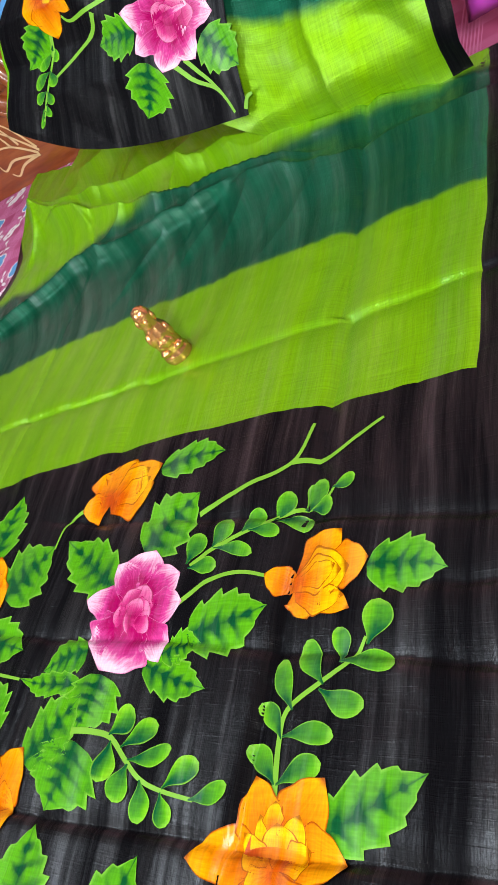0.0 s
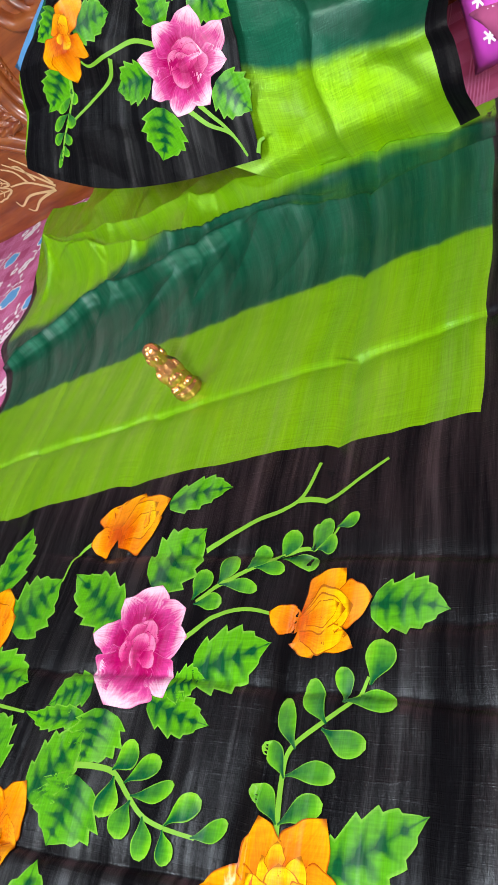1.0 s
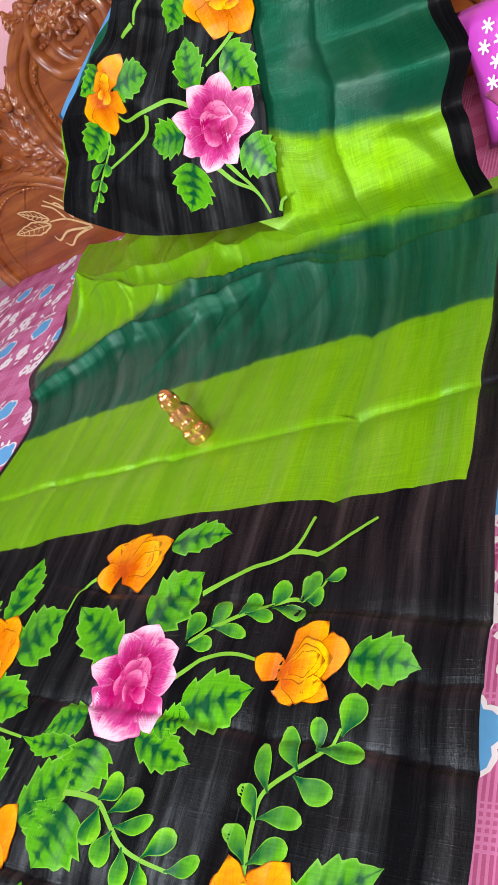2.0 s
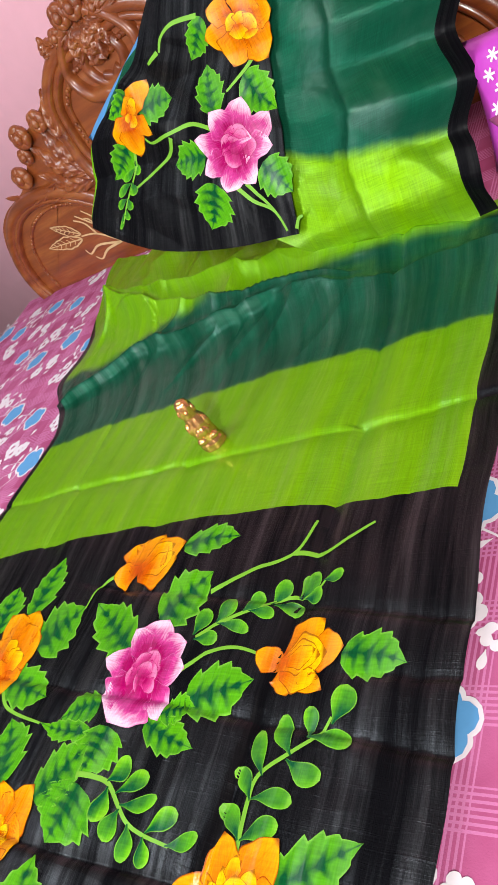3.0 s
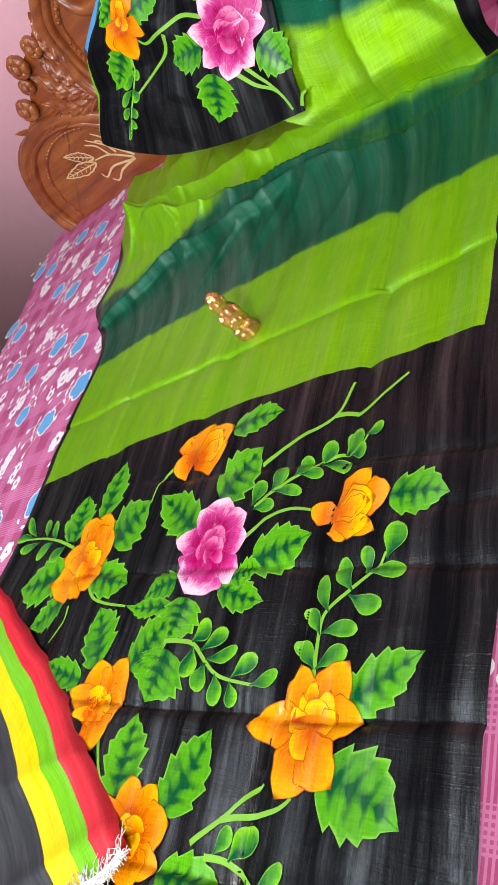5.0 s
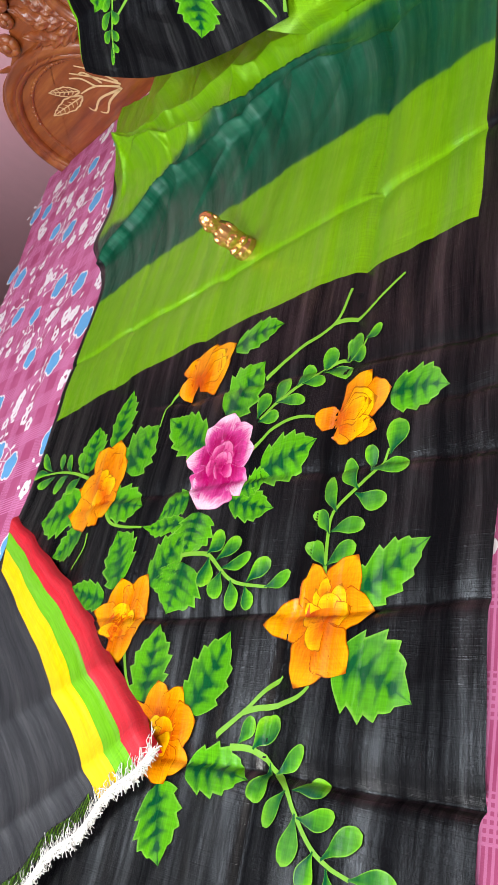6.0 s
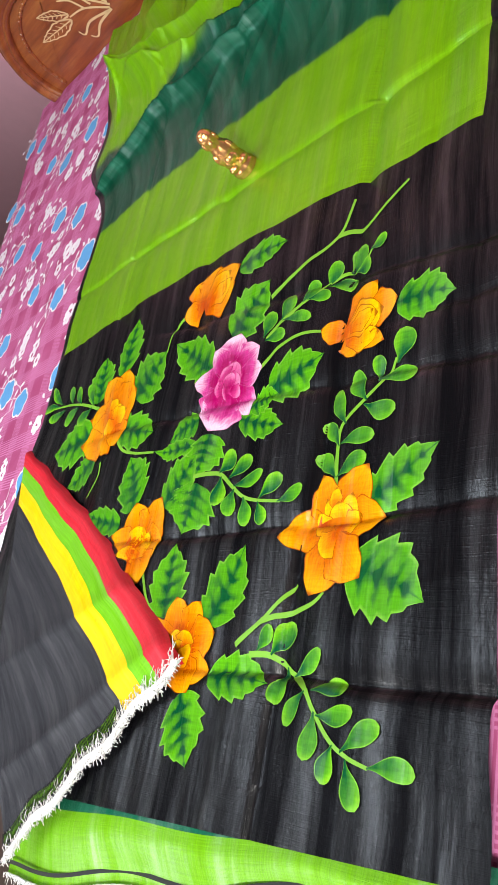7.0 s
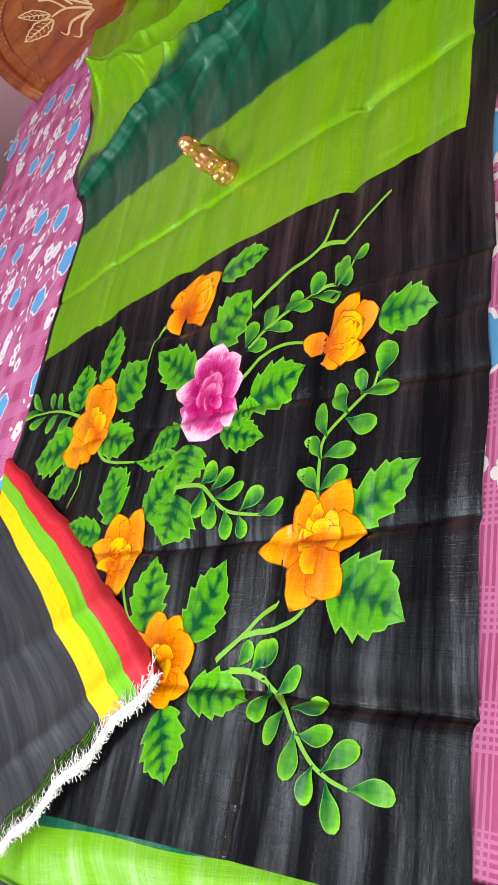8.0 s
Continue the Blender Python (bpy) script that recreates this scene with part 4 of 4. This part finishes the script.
for i in range(6):
    for j in range(6):
        c = Vector((-0.10 + 0.026 * i + (0.013 if j % 2 else 0), -0.06 + 0.024 * j, 0))
        for k in range(6):
            a = math.pi * k / 3
            pts = [c, c + Vector((0.010 * math.cos(a), 0.010 * math.sin(a), 0))]
            w = Vector((-math.sin(a), math.cos(a), 0)) * 0.0018
            q = []
            for p, sg in ((pts[0], 1), (pts[1], 1), (pts[1], -1), (pts[0], -1)):
                p = p + w * sg
                u, v = p.x / 0.15, p.y / 0.10
                p.z = 0.055 * (max(0, 1 - u ** 4) * max(0, 1 - v ** 4)) ** 0.5 * (1 + 0.12 * noise.noise(Vector((p.x * 9, p.y * 9, 1)))) + 0.002
                q.append(stars.verts.new(Matrix.Translation(p1) @ LEAN_FRAME @ p))
            stars.faces.new(q)
tagged(part("star_print", stars, M_PRINTW, violet, "white printed stars"), kind="stuff")

# ---- the headboard ----
headboard = thing("headboard", "carved and polished teak headboard with scrolls and roses", "headboard", (-0.4, 1.22, 0))
FRONT = -0.03


def in_head(ob, parent=None):
    ob.parent = parent or headboard
    ob.matrix_parent_inverse = Matrix.Translation(-headboard.location)
    if parent is None:
        ob.matrix_basis = HEAD
    else:
        ob.matrix_parent_inverse = Matrix()
    return ob


OUTLINE = ((-0.43, 0.42, 0), (-0.455, 0.54, 0), (-0.43, 0.65, 0), (-0.36, 0.745, 0), (-0.26, 0.80, 0), (-0.13, 0.825, 0), (-0.03, 0.87, 0), (0.05, 0.945, 0),
           (0.15, 0.97, 0), (0.24, 1.005, 0), (0.32, 1.06, 0), (0.41, 1.095, 0), (0.46, 1.12, 0), (0.50, 1.17, 0))


def board_bm():
    half = [curve_at(OUTLINE, i / 60) for i in range(61)]
    ring = [(p.x, p.y) for p in half] + [(1.0 - p.x, p.y) for p in reversed(half[:-1])]
    bm = bmesh.new()
    fr = [bm.verts.new((x, FRONT, z)) for x, z in ring]
    bk = [bm.verts.new((x, 0.03, z)) for x, z in ring]
    n = len(ring)
    for i in range(n):
        bm.faces.new((fr[i], bk[i], bk[(i + 1) % n], fr[(i + 1) % n]))
    bm.faces.new(fr)
    bm.faces.new(bk[::-1])
    bmesh.ops.triangulate(bm, faces=[f for f in bm.faces if len(f.verts) > 4])
    return bm


def tube_bm(pts, radius, sides=8, flat=1.0, bm=None, n=None):
    """A rounded moulding through points (s, z) on the face of the board."""
    bm = bm or bmesh.new()
    n = n or 10 * (len(pts) - 1)
    ps = [curve_at([(p[0], p[1], 0) for p in pts], i / n) for i in range(n + 1)]
    rings = []
    for i, p in enumerate(ps):
        d = (ps[min(i + 1, n)] - ps[max(i - 1, 0)]).normalized()
        nr = Vector((-d.y, d.x, 0))
        r = radius(i / n) if callable(radius) else radius
        rings.append([bm.verts.new((p.x + nr.x * r * math.cos(a), FRONT - flat * r * math.sin(a), p.y + nr.y * r * math.cos(a))) for a in [math.pi * k / (sides - 1) for k in range(sides)]])
    for r0, r1 in zip(rings, rings[1:]):
        for k in range(sides - 1):
            bm.faces.new((r0[k], r1[k], r1[k + 1], r0[k + 1]))
    bm.faces.new(rings[0])
    bm.faces.new(rings[-1][::-1])
    return bm


def carved_leaf_bm(base, tip, half, height, ribs=5, bend=0.15):
    """An acanthus leaf in relief with ribs and lobed edges."""
    b, t = Vector(base), Vector(tip)
    ax = t - b
    nr = Vector((-ax.y, ax.x)).normalized()
    bm = bmesh.new()
    n, m = 26, 12
    rows = []
    for i in range(n + 1):
        u = i / n
        c = b + ax * u + nr * bend * ax.length * math.sin(math.pi * u)
        w = half * (math.sin(math.pi * min(1, u ** 0.7 * 0.97 + 0.03)) ** 0.6) * (1 - 0.22 * ((u * ribs) % 1.0))
        row = []
        for j in range(m + 1):
            k = 2 * j / m - 1
            p = c + nr * w * k
            z = height * (1 - k * k) ** 0.5 * (0.35 + 0.65 * math.sin(math.pi * min(1, u + 0.12))) * (0.78 + 0.22 * math.cos(2 * math.pi * (u * ribs - abs(k) * 1.2)))
            z *= 1 - 0.35 * math.exp(-(k / 0.10) ** 2)
            row.append(bm.verts.new((p.x, FRONT - z + 0.001, p.y)))
        rows.append(row)
    for r0, r1 in zip(rows, rows[1:]):
        for j in range(m):
            bm.faces.new((r0[j], r1[j], r1[j + 1], r0[j + 1]))
    return bm


def ball_bm(bm, s, z, r, depth, squash=0.8):
    m = Matrix.LocRotScale((s, FRONT - depth, z), None, (r, r * squash, r))
    bmesh.ops.create_uvsphere(bm, u_segments=10, v_segments=6, radius=1, matrix=m)
    return bm


def rose(s, z, r, flip):
    core = in_head(part("rose", ball_bm(bmesh.new(), flip(s), z, r * 0.5, r * 0.75), M_WOOD))
    for i in range(6):
        a = 2 * math.pi * i / 6 + s * 7
        bm = bmesh.new()
        bmesh.ops.create_uvsphere(bm, u_segments=10, v_segments=7, radius=1, matrix=Matrix.LocRotScale((flip(s) + r * 0.62 * math.cos(a), FRONT - r * 0.45, z + r * 0.62 * math.sin(a)), Euler((0, -a, 0)), (r * 0.46, r * 0.42, r * 0.62)))
        in_head(part("rose_petal", bm, M_WOOD), core)


panel = in_head(part("panel", board_bm(), M_WOOD))
for poly in panel.data.polygons:
    poly.use_smooth = False
for side in (0, 1):
    def flip(v, side=side):
        return 1.0 - v if side else v

    def fl(pts):
        return [(flip(p[0]), p[1]) for p in pts]
    LOBE = ((0.17, 0.680), (0.08, 0.745), (-0.02, 0.785), (-0.13, 0.795), (-0.24, 0.775), (-0.335, 0.715), (-0.40, 0.630), (-0.42, 0.53), (-0.40, 0.43))
    INNER = ((0.15, 0.655), (0.07, 0.705), (-0.02, 0.738), (-0.12, 0.742), (-0.21, 0.715), (-0.275, 0.665), (-0.315, 0.590), (-0.32, 0.50))
    in_head(part("lobe_moulding", tube_bm(fl(LOBE), 0.024), M_WOOD))
    in_head(part("lobe_moulding", tube_bm(fl([(lerp(-0.12, a, 0.90), lerp(0.58, z, 0.90)) for a, z in LOBE]), 0.012, 8, 1.6), M_WOOD))
    in_head(part("bead_moulding", tube_bm(fl(INNER), 0.006), M_WOOD))
    for i in range(34):
        p = curve_at([(a, z, 0) for a, z in INNER], i / 33)
        if i % 7 < 5:
            in_head(part("bead", ball_bm(bmesh.new(), flip(p.x), p.y, 0.0062, 0.004), M_WOOD))
    SCROLL = ((0.24, 0.70), (0.203, 0.78), (0.206, 0.871), (0.240, 0.975), (0.335, 1.045), (0.433, 1.065), (0.52, 1.045), (0.565, 0.985), (0.53, 0.93), (0.47, 0.95))
    in_head(part("scroll", tube_bm(fl(SCROLL), lambda t: 0.024 - 0.010 * t), M_WOOD))
    in_head(part("scroll", tube_bm(fl([(lerp(0.38, a, 0.80), lerp(0.90, z, 0.82)) for a, z in SCROLL[:7]]), 0.013, 8, 1.3), M_WOOD))
    in_head(part("scroll", tube_bm(fl([(lerp(0.38, a, 0.62), lerp(0.88, z, 0.66)) for a, z in SCROLL[:7]]), 0.008), M_WOOD))
    for i in range(24):
        p = curve_at([(lerp(0.38, a, 0.62), lerp(0.88, z, 0.66), 0) for a, z in SCROLL[:7]], i / 23)
        if i % 6 < 4:
            in_head(part("bead", ball_bm(bmesh.new(), flip(p.x), p.y, 0.006, 0.008), M_WOOD))
    in_head(part("scroll", tube_bm(fl(((0.48, 0.86), (0.53, 0.91), (0.60, 0.93), (0.63, 0.99), (0.60, 1.05), (0.55, 1.09), (0.50, 1.12))), lambda t: 0.022 - 0.008 * t, 8, 1.4), M_WOOD))
    for base, tip, half, h in (((0.20, 0.755), (0.00, 0.845), 0.040, 0.034), ((0.20, 0.775), (0.055, 0.925), 0.036, 0.036), ((0.20, 0.80), (0.14, 0.955), 0.030, 0.034), ((0.215, 0.86), (0.245, 1.02), 0.026, 0.034),
                               ((0.06, 0.80), (-0.205, 0.838), 0.024, 0.030), ((0.12, 0.765), (-0.10, 0.815), 0.022, 0.028), ((0.37, 1.05), (0.355, 1.115), 0.020, 0.028), ((0.47, 1.08), (0.355, 1.10), 0.024, 0.030),
                               ((0.48, 0.98), (0.56, 1.08), 0.030, 0.036), ((0.44, 1.0), (0.50, 1.09), 0.026, 0.034), ((0.50, 0.80), (0.42, 0.92), 0.030, 0.026)):
        in_head(part("carved_leaf", carved_leaf_bm((flip(base[0]), base[1]), (flip(tip[0]), tip[1]), half, h, 5, -0.12 if side else 0.12), M_WOOD))
    for a, z, r in ((-0.055, 0.862, 0.036), (0.065, 0.955, 0.036), (0.165, 0.962, 0.032), (0.02, 0.905, 0.026), (0.475, 1.115, 0.032), (0.42, 1.085, 0.024)):
        rose(a, z, r, flip)

    def board_surf(s, z, lift):
        return (s, FRONT - 0.0015 - lift, z)
    # pale inlaid spray of leaves
    for base, tip, half in (((-0.035, 0.628), (-0.137, 0.690), 0.020), ((-0.045, 0.612), (-0.215, 0.632), 0.024)):
        b, t = Vector((flip(base[0]), base[1])), Vector((flip(tip[0]), tip[1]))
        ax = t - b
        nr = Vector((-ax.y, ax.x)).normalized()
        for sg in (1, -1):
            rim = [tuple(b + ax * u + nr * sg * half * math.sin(math.pi * u ** 0.8) * (1 - 0.2 * ((u * 5) % 1))) for u in [k / 12 for k in range(13)]]
            in_head(part("inlay_line", ribbon(None, rim, 0.0030, board_surf, 0.0), M_INLAY))
        in_head(part("inlay_line", ribbon(None, [tuple(b), tuple((b + t) / 2), tuple(t)], 0.0024, board_surf, 0.0), M_INLAY))
        for k in range(5):
            c = b + ax * (0.2 + 0.14 * k)
            for sg in (1, -1):
                in_head(part("inlay_line", ribbon(None, [tuple(c), tuple(c + ax * 0.08 + nr * sg * half * 0.55)], 0.0018, board_surf, 0.0), M_INLAY))
    for pts in (((0.10, 0.555), (0.03, 0.605), (-0.04, 0.62)), ((0.11, 0.56), (0.05, 0.635), (0.0, 0.685)), ((0.11, 0.57), (0.08, 0.64), (0.04, 0.69)), ((0.09, 0.55), (0.0, 0.57), (-0.06, 0.555), (-0.07, 0.575)),
                ((0.10, 0.55), (0.02, 0.545), (-0.03, 0.525), (-0.05, 0.54)), ((0.03, 0.605), (0.015, 0.65), (-0.02, 0.675)), ((0.06, 0.60), (0.045, 0.655), (0.02, 0.665))):
        in_head(part("inlay_line", ribbon(None, fl(pts), 0.0044, board_surf, 0.0), M_INLAY))

# ---- prints on the bedsheet ----


def sheet_surf(x, y, lift):
    return (x, y, sheet_z(x, y) + 0.0008 + lift * 0.6)


def in_view(x, y):
    left = bed_left(y) + 0.04 < x < -0.50 and -0.75 < y < 1.22
    right = 0.52 < x < 0.89 and -0.71 < y < 0.75
    return left or right


rng = random.Random(4)
white = bmesh.new()


def five_petals(bm, x, y, r, surf, lift, turn, half, start=0.28):
    for k in range(5):
        a = turn + 2 * math.pi * k / 5
        b = (x + r * start * math.cos(a), y + r * start * math.sin(a))
        blade(bm, b, (x + r * math.cos(a), y + r * math.sin(a)), r * half, surf, lift, lambda t: 0.45 + 0.55 * math.sin(math.pi * min(1, t * 0.9 + 0.05)) if t < 0.97 else 0.3, 6, 4)


for gx in range(18):
    for gy in range(16):
        x = -1.42 + 0.14 * gx + rng.uniform(-0.03, 0.03)
        y = -0.84 + 0.14 * gy + (0.07 if gx % 2 else 0) + rng.uniform(-0.03, 0.03)
        if not in_view(x, y):
            continue
        turn = rng.uniform(0, 6.28)
        if (gx + gy) % 2 == 0:
            r = rng.uniform(0.030, 0.040)
            five_petals(white, x, y, r * 1.12, sheet_surf, 0.0002, turn, 0.50)
            bm = bmesh.new()
            five_petals(bm, x, y, r, sheet_surf, 0.0006, turn, 0.48, 0.0)
            part("blue_flower", bm, M_PRINTB, bedsheet)
            for k in range(3):
                a = turn + 1.9 + 0.5 * k
                p = (x + 0.035 * math.cos(a), y + 0.035 * math.sin(a))
                q = (x + 0.085 * math.cos(a + 0.2), y + 0.085 * math.sin(a + 0.2))
                ribbon(white, [p, ((p[0] + q[0]) / 2 + 0.008, (p[1] + q[1]) / 2), q], 0.0016, sheet_surf, 0.0003)
                blade(white, q, (q[0] + 0.024 * math.cos(a + 0.6), q[1] + 0.024 * math.sin(a + 0.6)), 0.007, sheet_surf, 0.0004, oval, 8, 4)
                blade(white, ((p[0] + q[0]) / 2, (p[1] + q[1]) / 2), (p[0] + 0.03 * math.cos(a - 0.7), p[1] + 0.03 * math.sin(a - 0.7)), 0.005, sheet_surf, 0.0004, oval, 8, 4)
        else:
            for k in range(rng.randint(3, 5)):
                px, py = x + rng.uniform(-0.045, 0.045), y + rng.uniform(-0.045, 0.045)
                five_petals(white, px, py, rng.uniform(0.016, 0.024), sheet_surf, 0.0004, rng.uniform(0, 6), 0.42)
            for k in range(3):
                px, py, a = x + rng.uniform(-0.06, 0.06), y + rng.uniform(-0.06, 0.06), rng.uniform(0, 6.28)
                blade(white, (px, py), (px + 0.022 * math.cos(a), py + 0.022 * math.sin(a)), 0.005, sheet_surf, 0.0004, oval, 8, 4)
tagged(part("white_print", white, M_PRINTW, bedsheet, "small white printed blossoms and sprigs"), kind="stuff")

# ---- fringe of cut threads ----


def thread(bm, pts, r):
    rings = []
    for i, p in enumerate(pts):
        d = (pts[min(i + 1, len(pts) - 1)] - pts[max(i - 1, 0)]).normalized()
        sd = d.cross(Vector((0, 0, 1))).normalized() * r
        rings.append([bm.verts.new(p + sd), bm.verts.new(p - sd), bm.verts.new(p + Vector((0, 0, r)))])
    for a, b in zip(rings, rings[1:]):
        for k in range(3):
            bm.faces.new((a[k], a[(k + 1) % 3], b[(k + 1) % 3], b[k]))


def fringe(line, count, length, away, seed, spread=0.5):
    g = random.Random(seed)
    bm = bmesh.new()
    for i in range(count):
        t = g.random()
        p = line(t)
        d = (line(min(t + 0.02, 1)) - line(max(t - 0.02, 0))).normalized()
        out = Vector((away[0], away[1], 0)) + d * g.uniform(-spread, spread) * 2.0
        out.normalize()
        ln = length * g.uniform(0.3, 1.2)
        base = p + d * g.uniform(-0.004, 0.004) + Vector((0, 0, g.uniform(-0.001, 0.003)))
        mid = base + out * ln * 0.5 + Vector((g.uniform(-1, 1), g.uniform(-1, 1), g.uniform(-0.3, 0.8))) * ln * 0.22
        end = base + out * ln + Vector((g.uniform(-1, 1), g.uniform(-1, 1), g.uniform(-0.6, 0.3))) * ln * 0.3
        thread(bm, [base, mid, end], g.uniform(0.0004, 0.0009))
    ob = part("fringe", bm, M_THREAD, saree, "frayed white thread fringe")
    ob.matrix_parent_inverse = Matrix.Translation(-saree.location)
    return tagged(ob, kind="stuff")


def flap_edge(off):
    def line(t):
        p = FB.lerp(FC, t) + Vector((-0.62, 0.78)) * off + Vector((0.62, -0.78)) * 0.005 * math.sin(t * 21)
        return Vector((p.x, p.y, flap_z(p.x, p.y) + 0.001))
    return line


def low_edge(off):
    def line(t):
        p = Vector(hem_place(0, 1)(t, 1.0))
        p.y += off
        p.z += 0.002
        return p
    return line


def flat_band(name, line0, line1, material, lift=0.0, n=60, t0=0.0, t1=1.0, label=""):
    def place(a, b):
        t = lerp(t0, t1, b)
        return line0(t).lerp(line1(t), a) + Vector((0, 0, lift))
    ob = part(name, grid_bm(place, 3, n, lambda a, b: (a * 0.02, b * 0.4)), material, saree, label)
    ob.matrix_parent_inverse = Matrix.Translation(-saree.location)
    return ob


flat_band("overlock_edging", flap_edge(0.010), flap_edge(0.026), M_LIME, 0.0015, 60, 0.30, 1.0, "lime edging with dark overlock stitches")
flat_band("frayed_band", flap_edge(-0.010), flap_edge(0.003), M_THREAD, 0.002, 60, 0.0, 1.0)
fringe(flap_edge(-0.003), 1500, 0.013, (0.62, -0.78), 3, 2.6)
fringe(flap_edge(0.002), 260, 0.020, (-0.62, 0.78), 5, 0.5)
fringe(low_edge(0.002), 1500, 0.011, (0.05, -1.0), 7, 2.2)
flat_band("stitch_line", low_edge(0.014), low_edge(0.019), M_STITCH, 0.004, 90)
st = bmesh.new()
g = random.Random(11)
for i in range(110):
    t = lerp(0.30, 1.0, i / 109)
    a, b = flap_edge(0.008 + g.uniform(-0.002, 0.002))(t), flap_edge(0.026 + g.uniform(-0.002, 0.003))(min(t + 0.008, 1.0))
    up = Vector((0, 0, 0.0025))
    thread(st, [a + up, (a + b) / 2 + up, b + up], 0.0006)
ob = part("overlock_stitches", st, M_STITCH, saree)
ob.matrix_parent_inverse = Matrix.Translation(-saree.location)
tagged(ob, kind="stuff")

# ---- the figurine ----


def figurine():
    bm = bmesh.new()
    rings = ((0.0, 0.021), (0.004, 0.0225), (0.008, 0.0205), (0.011, 0.0225), (0.015, 0.019), (0.024, 0.0185), (0.036, 0.0185), (0.048, 0.0185), (0.058, 0.0175), (0.066, 0.014), (0.072, 0.0125), (0.079, 0.0135), (0.088, 0.0135), (0.095, 0.012), (0.100, 0.009), (0.103, 0.003))
    n = 40
    vs = []
    for z, r in rings:
        row = []
        for i in range(n):
            a = 2 * math.pi * i / n
            k = 1 + 0.10 * noise.noise(Vector((math.cos(a) * 3, math.sin(a) * 3, z * 90))) + (0.04 * math.sin(8 * a + z * 300) if z > 0.014 else 0)
            row.append(bm.verts.new((r * k * math.cos(a), r * k * 0.92 * math.sin(a), z)))
        vs.append(row)
    for r0, r1 in zip(vs, vs[1:]):
        for i in range(n):
            bm.faces.new((r0[i], r0[(i + 1) % n], r1[(i + 1) % n], r1[i]))
    bm.faces.new(vs[0][::-1])
    bm.faces.new(vs[-1])
    # rounded relief on the front: folded legs, belly, arms, garland
    for x, y, z, a, b, c in ((0.010, -0.012, 0.024, 0.010, 0.008, 0.007), (-0.010, -0.012, 0.024, 0.010, 0.008, 0.007), (0.0, -0.012, 0.040, 0.0115, 0.009, 0.012), (0.015, -0.006, 0.050, 0.006, 0.006, 0.013), (-0.015, -0.006, 0.050, 0.006, 0.006, 0.013),
                             (0.009, -0.014, 0.036, 0.004, 0.004, 0.008), (-0.009, -0.014, 0.036, 0.004, 0.004, 0.008), (0.0, -0.011, 0.078, 0.004, 0.005, 0.009), (0.012, -0.003, 0.080, 0.004, 0.005, 0.008), (-0.012, -0.003, 0.080, 0.004, 0.005, 0.008)):
        bmesh.ops.create_uvsphere(bm, u_segments=12, v_segments=8, radius=1, matrix=Matrix.LocRotScale((x, y, z), None, (a, b, c)))
    return bm


statue = part("figurine", figurine(), M_BRASS)
statue.location = (0.064, 0.176, cloth_z(0.064, 0.176) - 0.001)
statue.rotation_euler = (0, 0, radians(35))
tagged(statue, "small copper-gilt figurine standing on the lime silk", "figurine")
